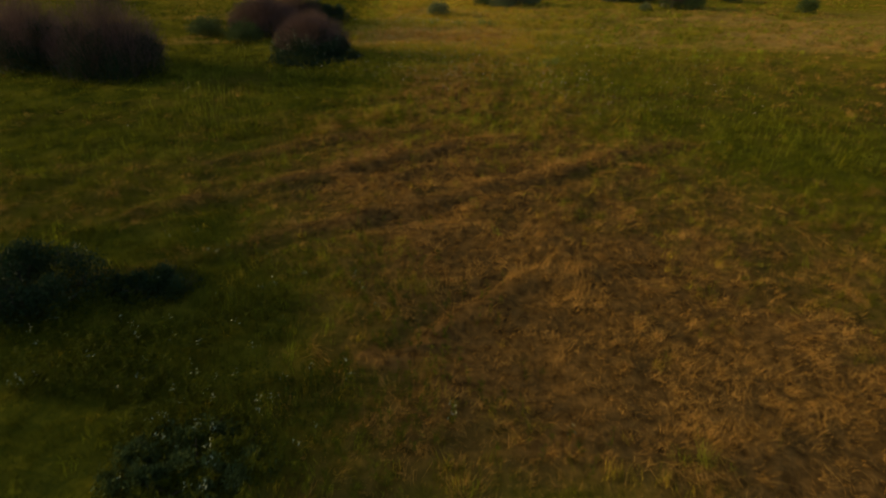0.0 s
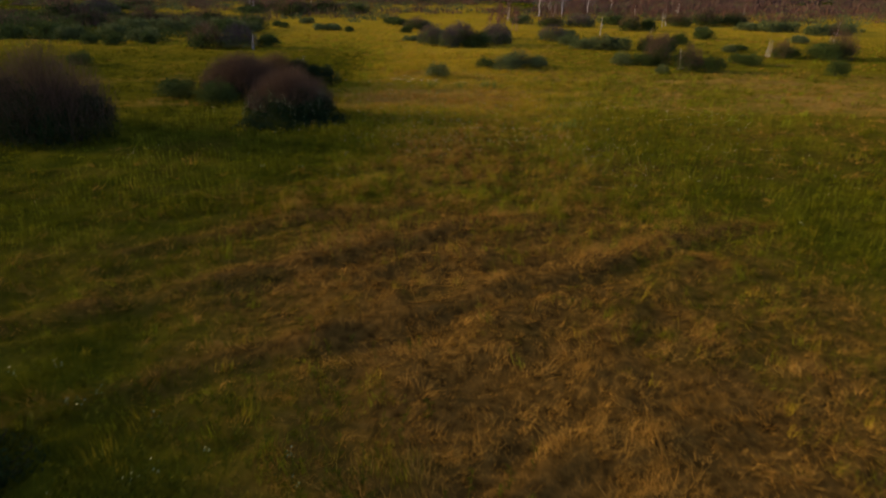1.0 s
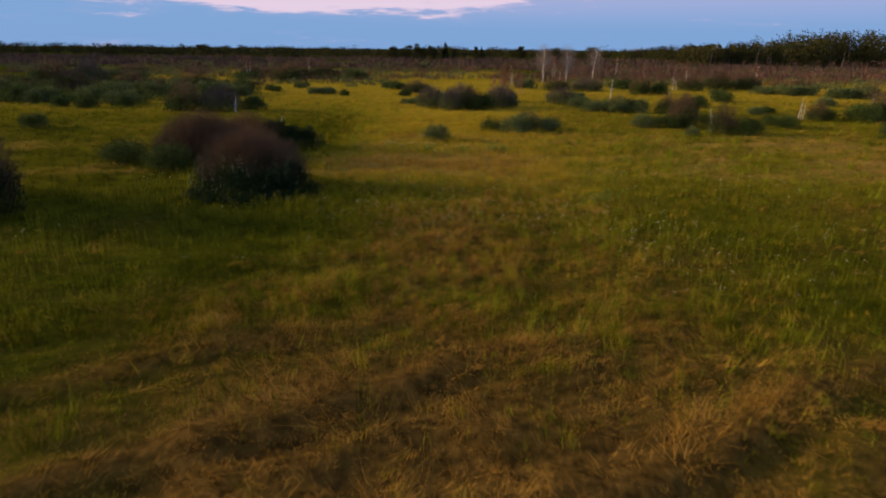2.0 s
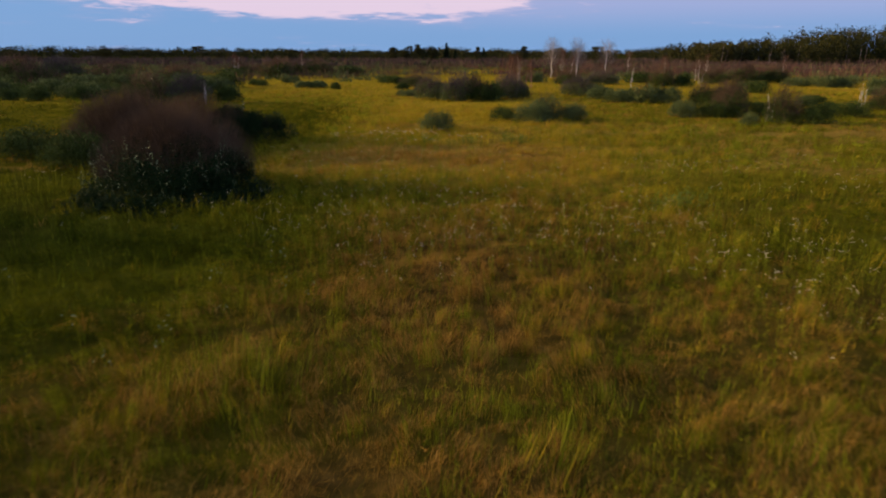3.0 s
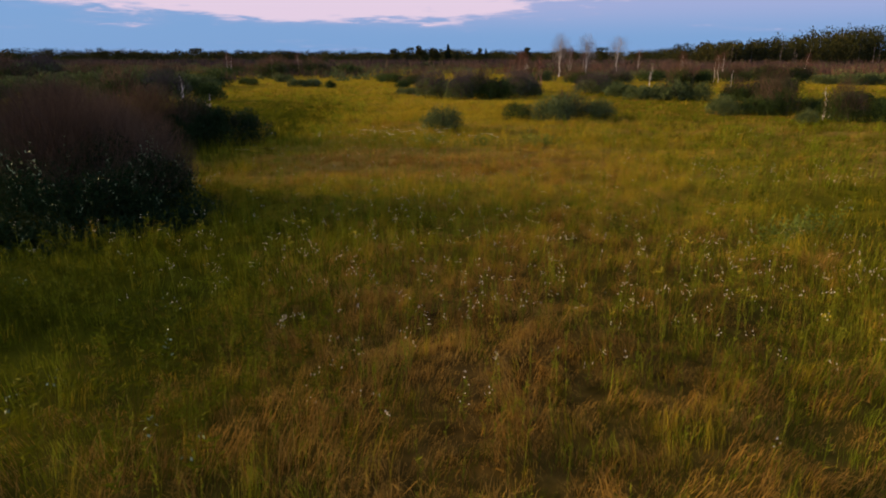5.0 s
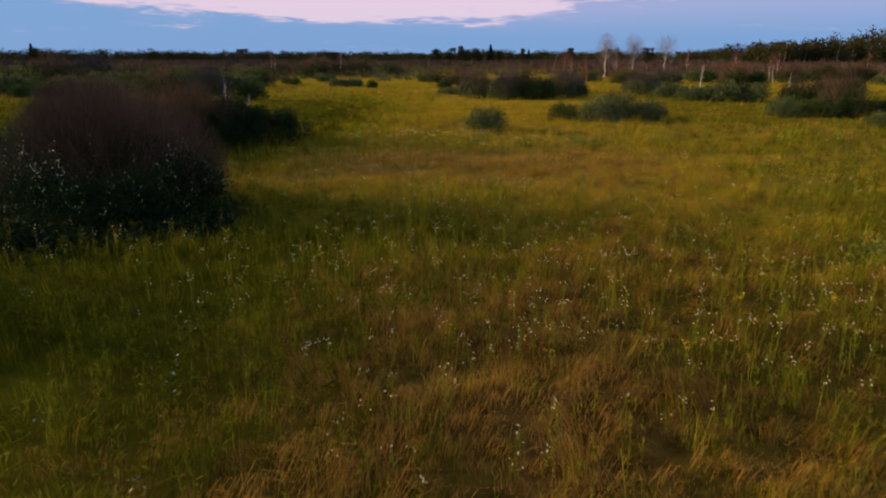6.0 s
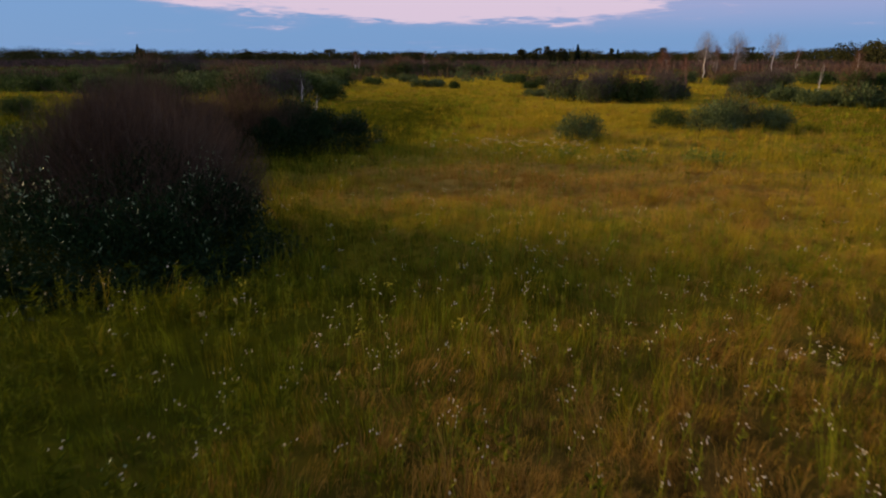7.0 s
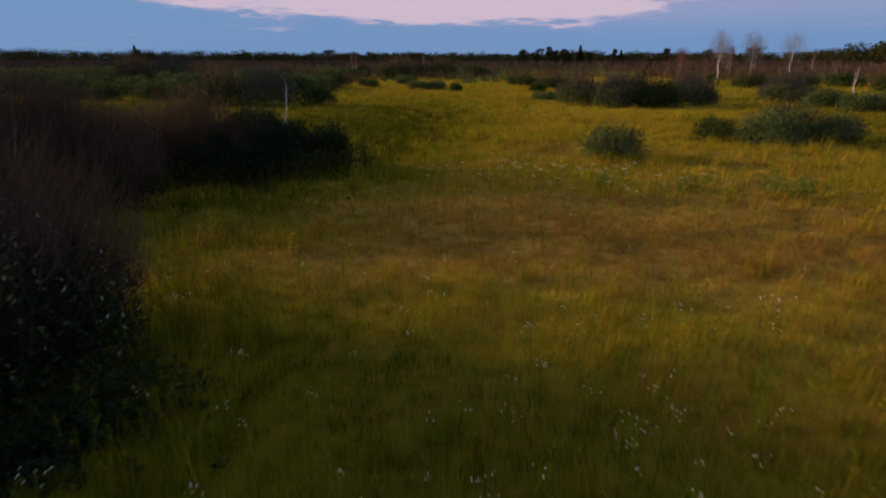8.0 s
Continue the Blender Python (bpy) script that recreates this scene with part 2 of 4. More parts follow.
def sticks(geo, a, b, ra, rb):
    """Three-sided tapering twigs from a to b."""
    n = len(a)
    ax = unit(b - a)
    s = unit(np.cross(ax, np.array([0.31, 0.77, 0.2])))
    t = np.cross(ax, s)
    ra, rb = np.broadcast_to(ra, n)[:, None], np.broadcast_to(rb, n)[:, None]
    rings = []
    for p, r in ((a, ra), (b, rb)):
        for k in range(3):
            q = 2 * math.pi * k / 3
            rings.append(p + r * (math.cos(q) * s + math.sin(q) * t))
    v = np.stack(rings, 1)
    i = np.arange(n)[:, None] * 6
    tri = []
    for k in range(3):
        m = (k + 1) % 3
        tri += [i + np.array([[k, m, 3 + m]]), i + np.array([[k, 3 + m, 3 + k]])]
    geo.add(v, np.concatenate(tri))


def tube(geo, pts, radii, sides=7):
    """A tapering bent trunk or limb."""
    pts = np.asarray(pts, float)
    v = []
    for k, p in enumerate(pts):
        ax = unit(pts[min(k + 1, len(pts) - 1)] - pts[max(k - 1, 0)])
        s = unit(np.cross(ax, np.array([0.31, 0.77, 0.2])))
        t = np.cross(ax, s)
        for j in range(sides):
            q = 2 * math.pi * j / sides
            v.append(p + radii[k] * (math.cos(q) * s + math.sin(q) * t))
    f = []
    for k in range(len(pts) - 1):
        for j in range(sides):
            a, b = k * sides + j, k * sides + (j + 1) % sides
            f += [(a, b, b + sides), (a, b + sides, a + sides)]
    geo.add(v, f)


LATTICE = rng.random((64, 64))


def patchy(x, y, size):
    """Smooth chance between 0 and 1 over the plan, with patches of that size."""
    total = 0.0
    for k, w in ((1.0, 0.6), (2.3, 0.28), (5.1, 0.12)):
        u, v = np.asarray(x) * k / size + 17.3 * k, np.asarray(y) * k / size + 5.1 * k
        i, j = np.floor(u).astype(int), np.floor(v).astype(int)
        a, b = u - i, v - j
        a, b = a * a * (3 - 2 * a), b * b * (3 - 2 * b)
        g = lambda p, q: LATTICE[(i + p) % 64, (j + q) % 64]
        total = total + w * ((g(0, 0) * (1 - a) + g(1, 0) * a) * (1 - b) + (g(0, 1) * (1 - a) + g(1, 1) * a) * b)
    return total


def bump_at(x, y, cx, cy, rx, ry):
    return np.exp(-(((x - cx) / rx) ** 2 + ((y - cy) / ry) ** 2))


# Old wheel tracks: straight-ish lines across the meadow, y = a + b x, with a ridge along one side.
TRACKS = ((23.4, 0.57, -11, 12, 1), (16.5, 0.92, -1.4, 3.6, -1), (29.05, 0.60, -12, 2, 1), (32.9, 0.50, -10, -1, 1))


def track_gap(x, y):
    """Signed distance to the nearest wheel track, opening out where a track fades away."""
    best = np.full(np.shape(x), 9.0)
    for a, b, lo, hi, side in TRACKS:
        d = side * (y - a - b * x - 0.16 * np.sin(x * 0.9)) / math.hypot(1, b)
        beyond = np.maximum(np.maximum(lo - x, x - hi), 0)
        d = d + np.where(d >= 0, 1, -1) * beyond
        best = np.where(np.abs(d) < np.abs(best), d, best)
    return best


WILLOWS = ((-9.5, 49.7, 3.1, 2.9), (-15.8, 58.2, 3.4, 2.6), (-12.8, 62.6, 4.2, 2.8), (-22.4, 44.4, 3.4, 2.7), (-29.0, 46.4, 3.8, 3.0), (-12.4, 16.6, 3.0, 2.0), (-8.9, 17.4, 1.6, 1.0), (-5.4, 10.6, 1.8, 1.4))


def green_shade(x, y):
    """Weight of darker sward: some truly greener patches, else willow shade and edge falloff put into colour."""
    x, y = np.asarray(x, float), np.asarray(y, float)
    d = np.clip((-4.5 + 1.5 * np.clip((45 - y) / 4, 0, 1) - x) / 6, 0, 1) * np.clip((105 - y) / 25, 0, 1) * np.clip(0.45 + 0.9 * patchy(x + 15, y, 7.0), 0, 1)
    # Spots by the willow and at the sides carry shade as darker colour.
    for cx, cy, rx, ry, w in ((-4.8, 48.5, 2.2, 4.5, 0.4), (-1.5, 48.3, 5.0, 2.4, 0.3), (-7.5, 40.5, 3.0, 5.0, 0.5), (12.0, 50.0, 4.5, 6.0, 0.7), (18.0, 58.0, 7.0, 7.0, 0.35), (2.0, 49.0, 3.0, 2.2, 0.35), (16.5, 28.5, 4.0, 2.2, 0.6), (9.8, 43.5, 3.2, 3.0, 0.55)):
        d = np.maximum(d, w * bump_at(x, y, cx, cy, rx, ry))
    # Shade under and around each shrub, painted into the sward weights.
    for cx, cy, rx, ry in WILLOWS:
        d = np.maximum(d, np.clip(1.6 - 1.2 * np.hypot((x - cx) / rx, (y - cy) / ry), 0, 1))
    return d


def side_falloff(x, y):
    """Light falloff away from the open middle strip, put into the sward as darker, greener colour."""
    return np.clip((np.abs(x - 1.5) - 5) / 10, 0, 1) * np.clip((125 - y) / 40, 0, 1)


def dryness(x, y):
    """How much of the sward is dead and tan."""
    d = 0.6 * (patchy(x, y, 6.0) - 0.5) + 0.42 + 0.1 * np.clip((33 - np.asarray(y)) / 5, 0, 1) + 0.5 * (patchy(x + 60, y, 1.2) - 0.5)
    d = d + 0.9 * (patchy(0.35 * x + 0.1 * y + 9, y - 0.22 * x, 1.3) - 0.5) * np.clip((np.asarray(y) - 44) / 8, 0, 1)
    for cx, cy, rx, ry, w in ((5, 15, 8, 9, 0.5), (-6.5, 25, 6, 5, 0.3), (-4, 31, 7, 4, 0.1), (2.5, 9.3, 3, 1.4, -0.6), (0, 18.5, 4.5, 6, 0.25), (1, 25, 12, 8, 0.08), (-13, 27, 7, 6, 0.2), (2.4, 41.4, 4.5, 3.0, 0.2), (0.5, 38.5, 6.0, 3.5, 0.12), (8.0, 38.0, 4.0, 3.0, 0.2), (-4, 42, 2.5, 3, -0.15), (-4, 58.5, 6, 3, 0.65), (2, 45, 6, 7, 0.2),
                              (-10, 15, 7, 7, -0.7), (-4, 12, 3, 3.5, -0.4), (9, 41, 5, 5, -0.2), (-5, 49, 5, 5, -0.3), (14, 33, 6, 6, -0.3), (-3, 33.5, 3, 1.5, -0.2), (3, 34, 9, 4, 0.12), (-7, 43, 5, 6, -0.25), (12, 50, 8, 8, -0.15), (13, 43, 3.5, 3, -0.35), (20, 28, 8, 12, -0.3), (1, 56, 9, 2.2, 0.4), (6, 52, 6, 1.6, 0.2)):
        d = d + w * bump_at(x, y, cx, cy, rx, ry)
    # The tan share also falls where shade is put into the sward colour.
    return np.clip(0.97 * d - 0.45 * green_shade(x, y), 0, 1)


# ---- ground: one sheet to the horizon ----
def goldness(x, y):
    """How yellow the living sward is: little where the flight begins, most in the open far meadow."""
    x, y = np.asarray(x, float), np.asarray(y, float)
    g = np.clip((y - 41.5 + 0.4 * np.clip(x, -5, 7)) / 15, 0.12, 0.95) * np.clip(0.58 + 0.8 * patchy(x, y, 12.0), 0, 1)
    # Yellow drops toward the sides to imitate light falloff.
    g = g * (1 - 0.25 * side_falloff(x, y)) * np.clip((250 - y) / 35, 0, 1)
    g = g * np.where((y > 170) & (x > 20), np.clip((198 - y) / 16, 0, 1), 1)
    g = g * np.where(y > 100, np.clip((x + 0.47 * y) / 14, 0, 1), 1)
    # Less yellow where the sward colour stands in for shade.
    return g * (1 - 0.8 * green_shade(x, y))


def ground_rise(x, y):
    """Gentle swells, with mats of lodged grass lying in swaths."""
    x, y = np.asarray(x, float), np.asarray(y, float)
    mats = 1 - np.abs(2 * patchy(0.55 * x + 0.25 * y, 1.1 * y - 0.2 * x, 2.1) - 1)
    lumps = patchy(x + 11, y + 7, 1.15) - 0.5
    near = np.exp(-(((y - 40) / 65) ** 4))
    return 0.07 * (patchy(x, y, 9.0) - 0.5) + near * (0.34 * (mats - 0.6) * (0.3 + 0.7 * np.maximum(dryness(x, y), 0.8 * goldness(x, y))) + 0.30 * lumps)


gx = np.concatenate([-np.geomspace(3000, 42, 16), np.arange(-40, -24, 0.8), np.arange(-24, 24.1, 0.33), np.arange(24.8, 40, 0.8), np.geomspace(42, 3000, 16)])
gy = np.concatenate([-np.geomspace(3000, 12, 12), np.arange(-10, 3, 0.6), np.arange(3, 74, 0.33), np.arange(74.5, 100, 0.6), np.geomspace(102, 4000, 40)])
X, Y = np.meshgrid(gx, gy, indexing="ij")
GAP = track_gap(X, Y)
Z = ground_rise(X, Y) - 0.16 * np.exp(-((GAP / 0.3) ** 2)) + 0.10 * np.exp(-(((GAP - 0.85) / 0.42) ** 2))
nx, ny = X.shape
idx = np.arange(nx * ny).reshape(nx, ny)
a, b, c, d = idx[:-1, :-1].ravel(), idx[1:, :-1].ravel(), idx[1:, 1:].ravel(), idx[:-1, 1:].ravel()
geo = Geo()
geo.add(np.stack([X, Y, Z], -1), np.concatenate([np.stack([a, b, c], 1), np.stack([a, c, d], 1)]))
ground = new("ground", geo.mesh("ground", SOIL, smooth=True))
RIDGE = np.exp(-(((GAP - 0.8) / 0.45) ** 2))
# The olive attribute dims the yellow ground toward the sides, as painted falloff.
for name, value in (("dry", np.clip(dryness(X, Y) * 1.15 + 0.4 * RIDGE, 0, 1) * np.clip((54 - Y) / 8, 0, 1)), ("tan", np.clip(1.3 * dryness(X, Y), 0, 1) * np.clip((Y - 51) / 4, 0, 1) * np.clip((76 - Y) / 8, 0, 1)), ("gold", goldness(X, Y)), ("olive", np.clip(goldness(X, Y) * side_falloff(X, Y), 0, 1))):
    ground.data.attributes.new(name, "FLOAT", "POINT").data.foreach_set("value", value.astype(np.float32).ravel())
tagged(ground, "flat wild meadow ground with matted thatch and old tracks", "ground", kind="structure")


# ---- grass ----
def blades(geo, x, y, z, height, width, lean_x, lean_y, bent=True):
    """Grass blades: bent ones with a fold and a pointed end, or plain slender ones where they stand far off."""
    n = len(x)
    q = rng.random(n) * 2 * math.pi
    s = np.stack([np.cos(q) * width / 2, np.sin(q) * width / 2, np.zeros(n)], 1)
    base = np.stack([x, y, z - 0.03], 1)
    drop = np.sqrt(np.maximum(1 - np.minimum((lean_x**2 + lean_y**2) / np.maximum(height, 0.05) ** 2, 0.8), 0.2))
    tip = np.stack([x + lean_x, y + lean_y, z + height * drop], 1)
    if not bent:
        i = np.arange(n)[:, None] * 3
        geo.add(np.stack([base - s, base + s, tip], 1), i + np.array([[0, 1, 2]]))
        return
    mid = np.stack([x + lean_x * 0.35, y + lean_y * 0.35, z + height * 0.6], 1)
    v = np.stack([base - s, base + s, mid + s * 0.8, mid - s * 0.8, tip], 1)
    i = np.arange(n)[:, None] * 5
    geo.add(v, np.concatenate([i + np.array([[0, 1, 2]]), i + np.array([[0, 2, 3]]), i + np.array([[3, 2, 4]])]))


def tufts(x0, x1, y0, y1, per_m2, each, spread, seed):
    """Places of blades, in tufts, with one lean for each tuft."""
    r = np.random.default_rng(seed)
    n = int((x1 - x0) * (y1 - y0) * per_m2 / each)
    tx, ty = r.uniform(x0, x1, n), r.uniform(y0, y1, n)
    ang = 2 * math.pi * patchy(tx, ty, 1.3) * 1.6 + r.normal(0, 1.1, n)
    size = r.gamma(9, 1 / 9, n) * (0.6 + 0.8 * patchy(tx + 40, ty, 1.6))
    rep = lambda a: np.repeat(a, each)
    x = rep(tx) + r.normal(0, spread, n * each)
    y = rep(ty) + r.normal(0, spread, n * each)
    return r, x, y, rep(ang) + r.normal(0, 0.5, n * each), rep(size) * r.uniform(0.6, 1.15, n * each), rep(r.random(n))


SWARD = {"green": Geo(), "lime": Geo(), "dry": Geo(), "gold": Geo(), "olive": Geo(), "deep": Geo()}
# x and y reach, blades per square metre, blades a tuft, spread, width, height, soft edge
ZONES = ((-10, 10, 31, 60, 600, 20, 0.085, 0.0048, 0.25, 3.0), (-24, 24, 5, 37, 270, 18, 0.11, 0.010, 0.26, 4.0), (-44, 44, 28, 78, 52, 14, 0.14, 0.022, 0.28, 6.0),
         (-18, 18, 57, 92, 110, 12, 0.13, 0.02, 0.24, 6.0), (-70, 70, 66, 135, 16, 10, 0.2, 0.05, 0.23, 12.0), (-130, 130, 118, 260, 2.6, 10, 0.4, 0.12, 0.26, 16.0))
for x0, x1, y0, y1, per, each, spread, wide, tall, soft_edge in ZONES:
    r, x, y, ang, size, pick = tufts(x0, x1, y0, y1, per, each, spread, int(y0 * 31 + x0 + 500))
    inside = np.minimum(np.minimum(x - x0, x1 - x), np.minimum(y - y0, y1 - y)) / soft_edge
    keep = (r.random(len(x)) < np.clip(inside, 0, 1)) & (np.abs(x) < 6 + 0.7 * y)
    if y0 != 31:
        keep &= (np.minimum(np.minimum(x + 9.5, 9.5 - x), np.minimum(y - 33, 59 - y)) < r.exponential(1.1, len(x)))
    x, y, ang, size, pick = x[keep], y[keep], ang[keep], size[keep], pick[keep]
    dry = dryness(x, y)
    gap = track_gap(x, y)
    z = ground_rise(x, y)
    rut = np.exp(-((gap / 0.3) ** 4))
    bank = np.exp(-(((gap - 0.95) / 0.45) ** 2))
    lie = 1 - np.abs(2 * patchy(0.55 * x + 0.25 * y, 1.1 * y - 0.2 * x, 2.1) - 1)
    height = tall * size * (1 - 0.85 * rut) * (1 + 0.5 * bank) * (0.55 + 0.75 * lie)
    dry = np.clip(dry + 0.55 * bank, 0, 1)
    clump = patchy(x + 70, y + 3, 0.9)
    far_gold = np.clip(goldness(x, y) * (0.55 + 0.85 * clump), 0, 0.95)
    height = height * np.maximum(0.45 + 0.95 * np.clip((clump - 0.3) / 0.38, 0, 1), 0.8 * bank)
    second = (pick * 7.31) % 1.0
    bright = np.clip(0.6 * (patchy(x + 90, y, 4.0) - 0.3), 0.05, 0.4)
    # Fewer bright blades where shade and side falloff are painted in.
    bright = bright * (1 - 0.8 * green_shade(x, y)) * (1 - 0.75 * side_falloff(x, y))
    bright = np.where(far_gold > 0.5, 1 - far_gold - 0.1 * (1 - far_gold), bright)
    # Kind 5, the darker green copy, is picked by the painted shade weight.
    kind = np.where(pick < dry, 2, np.where(second < far_gold, np.where((pick * 13.7) % 1.0 < side_falloff(x, y), 4, 3), np.where(second > 1 - bright, 1, np.where((pick * 5.3) % 1.0 < green_shade(x, y) * np.clip((28 - y) / 6, 0.45, 1), 5, 0))))
    for k, name in enumerate(("green", "lime", "dry", "gold", "olive", "deep")):
        s = kind == k
        bend = height[s] * (0.9 if k == 2 else 0.4) * r.uniform(0.4, 1.3, s.sum())
        h = height[s] * (0.9, 1.15, 0.8, 1.0, 1.0, 1.0)[k]
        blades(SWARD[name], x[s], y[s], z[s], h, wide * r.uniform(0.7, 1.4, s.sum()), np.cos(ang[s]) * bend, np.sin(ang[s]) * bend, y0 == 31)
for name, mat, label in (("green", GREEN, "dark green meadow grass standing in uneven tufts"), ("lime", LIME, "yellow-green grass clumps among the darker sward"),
                         ("dry", DRY, "dead tan grass lodged in swirling mats"), ("gold", GOLD, "yellowing grass across the open far meadow"), ("olive", OLIVE, "olive green grass beside the yellow strip, colour dimmed for side falloff"), ("deep", DEEP_SHADE, "deep green grass with shade put into its colour")):
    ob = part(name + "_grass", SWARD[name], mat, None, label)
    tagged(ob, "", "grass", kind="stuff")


# ---- flowering weeds ----
def weeds(count, seed):
    """Tall leafy stalks, many of them topped with pale seed heads."""
    r = np.random.default_rng(seed)
    x, y = r.uniform(-16, 20, count), r.uniform(31, 68, count)
    chance = patchy(x + 30, y, 5.0) + 0.2 * bump_at(x, y, 3, 45, 8, 8) + 0.2 * bump_at(x, y, 10, 37, 4, 4) + 0.3 * bump_at(x, y, 4, 42, 5, 4) + 0.7 * bump_at(x, y, -2.0, 62.5, 2.5, 1.2) - 0.12 * np.clip(-(x + 0.5) / 3.5, 0, 1) * np.clip((57 - y) / 3, 0, 1)
    keep = chance > r.uniform(0.45, 0.95, count)
    x, y = x[keep], y[keep]
    n = len(x)
    h = r.uniform(0.35, 0.66, n)
    a = np.stack([x, y, np.full(n, 0.0)], 1)
    b = a + np.stack([r.normal(0, 0.06, n), r.normal(0, 0.06, n), h], 1)
    stalk, head, gold = Geo(), Geo(), Geo()
    sticks(stalk, a, b, 0.007, 0.004)
    m = 12
    t = r.uniform(0.25, 0.95, (n, m, 1))
    p = (a[:, None] + (b - a)[:, None] * t).reshape(-1, 3)
    way = np.stack([r.normal(0, 1, n * m), r.normal(0, 1, n * m), r.uniform(0.3, 1.2, n * m)], 1)
    sprays(stalk, p + unit(way) * 0.035, way, 0.08 * r.uniform(0.6, 1.3, n * m), 0.011)
    seeded = r.random(n) < 0.5 * np.clip((60 - y) / 8, 0.15, 1)
    for tops, geo, some, size in ((b[seeded], head, 4, 0.02), (b[~seeded & (r.random(n) < 0.03)], gold, 9, 0.03)):
        k = len(tops)
        c = (tops[:, None] + r.normal(0, 0.045, (k, some, 3)) * np.array([1, 1, 0.7])).reshape(-1, 3)
        for _ in range(3):
            sprays(geo, c, r.normal(size=(len(c), 3)), size * r.uniform(0.7, 1.4, len(c)), size * 0.8)
    tagged(part("weed_stalks", stalk, WEED, None, "tall leafy green weed stalks above the grass"), "", "weeds", kind="stuff")
    tagged(part("seed_heads", head, FLUFF, None, "small white fluffy seed heads on weed stalks"), "", "flowers", kind="stuff")
    tagged(part("yellow_flowers", gold, YELLOW, None, "small yellow flower sprays on weed stalks"), "", "flowers", kind="stuff")


weeds(11000, 91)


def tall_stems(count, seed):
    """Upright flowering grass stems that stand above the sward, in loose stands."""
    r = np.random.default_rng(seed)
    x, y = r.uniform(-17, 22, count), r.uniform(27, 68, count)
    chance = patchy(x + 12, y + 31, 3.2) * 0.6 + patchy(x + 44, y, 0.8) * 0.6
    keep = (chance > r.uniform(0.5, 0.85, count)) & (dryness(x, y) < r.uniform(0.45, 1.2, count))
    for cx, cy, rx, ry in WILLOWS:
        keep &= np.hypot((x - cx) / rx, (y - cy) / ry) > 1.0
    x, y = x[keep], y[keep]
    n = len(x)
    z, h = ground_rise(x, y), r.uniform(0.4, 0.78, n)
    lean = r.normal(0.03, 0.06, n), r.normal(0, 0.06, n)
    g = Geo()
    blades(g, x, y, z, h, 0.006 * r.uniform(0.7, 1.3, n), *lean)
    m = 9
    t = r.uniform(0.3, 1.0, (n, m))
    p = np.stack([x[:, None] + lean[0][:, None] * t**2, y[:, None] + lean[1][:, None] * t**2, z[:, None] + h[:, None] * t * 0.95], -1).reshape(-1, 3)
    way = np.stack([r.normal(0, 0.5, n * m), r.normal(0, 0.5, n * m), r.uniform(0.5, 1.2, n * m)], 1)
    sprays(g, p + unit(way) * 0.03, way, 0.075 * r.uniform(0.6, 1.4, n * m), 0.013)
    tagged(part("tall_grass", g, STEMS, None, "tall yellow-green grass stems standing above the sward"), "", "grass", kind="stuff")


tall_stems(24000, 92)


def umbels(count, seed):
    """A stand of white-flowered herbs at the foot of the dark willow."""
    r = np.random.default_rng(seed)
    x, y = r.normal(-2.4, 2.0, count), r.normal(61.8, 0.9, count)
    a = np.stack([x, y, ground_rise(x, y)], 1)
    b = a + np.stack([r.normal(0, 0.06, count), r.normal(0, 0.06, count), r.uniform(0.5, 0.9, count)], 1)
    stalk, head = Geo(), Geo()
    sticks(stalk, a, b, 0.007, 0.004)
    p = (a[:, None] + (b - a)[:, None] * r.uniform(0.3, 0.9, (count, 8, 1))).reshape(-1, 3)
    way = np.stack([r.normal(0, 1, len(p)), r.normal(0, 1, len(p)), r.uniform(0.2, 0.8, len(p))], 1)
    sprays(stalk, p + unit(way) * 0.06, way, 0.14, 0.03)
    c = (b[:, None] + r.normal(0, 0.05, (count, 7, 3)) * np.array([1, 1, 0.3])).reshape(-1, 3)
    sprays(head, c, r.normal(size=(len(c), 3)) * np.array([1, 1, 0.3]), 0.026, 0.022)
    tagged(part("umbel_stalks", stalk, WEED, None, "green stalks of white-flowered herbs near the willow"), "", "weeds", kind="stuff")
    tagged(part("umbel_flowers", head, FLUFF, None, "white flat flower heads in a loose stand"), "", "flowers", kind="stuff")


umbels(90, 95)


def weed_clump(seed, w, h):
    """A low clump of pale grey-green leafy stalks."""
    r = np.random.default_rng(seed)
    root = new("weed_clump")
    stalk, leaf = Geo(), Geo()
    n, m = 22, 14
    a = np.stack([r.normal(0, w / 4, n), r.normal(0, w / 4, n), np.full(n, -0.05)], 1)
    b = a * np.array([1.6, 1.6, 0]) + np.stack([r.normal(0, 0.05, n), r.normal(0, 0.05, n), h * r.uniform(0.6, 1.0, n)], 1)
    sticks(stalk, a, b, 0.007, 0.003)
    p = (a[:, None] + (b - a)[:, None] * r.uniform(0.2, 1.0, (n, m, 1))).reshape(-1, 3)
    way = np.stack([r.normal(0, 1, n * m), r.normal(0, 1, n * m), r.uniform(0.2, 1.0, n * m)], 1)
    sprays(leaf, p + unit(way) * 0.05, way, 0.12 * r.uniform(0.6, 1.4, n * m), 0.035)
    tagged(part("stem_cluster", stalk, WEED, root), kind="stuff")
    part("foliage", leaf, SAGE, root)
    return root


for x, y, w, h, seed in ((3.7, 62.5, 1.1, 0.75, 1), (-0.9, 63.2, 0.9, 0.7, 2), (4.6, 62.9, 0.8, 0.6, 3), (1.6, 62.8, 0.7, 0.6, 4), (8.4, 47.5, 0.9, 0.75, 5), (7.2, 46.6, 0.7, 0.7, 6)):
    clump = weed_clump(seed, w, h)
    clump.matrix_basis = pose(x, y, float(ground_rise(x, y)))
    tagged(clump, "pale grey-green leafy weed clump in golden grass", "weed", "pale weed clumps in the meadow")


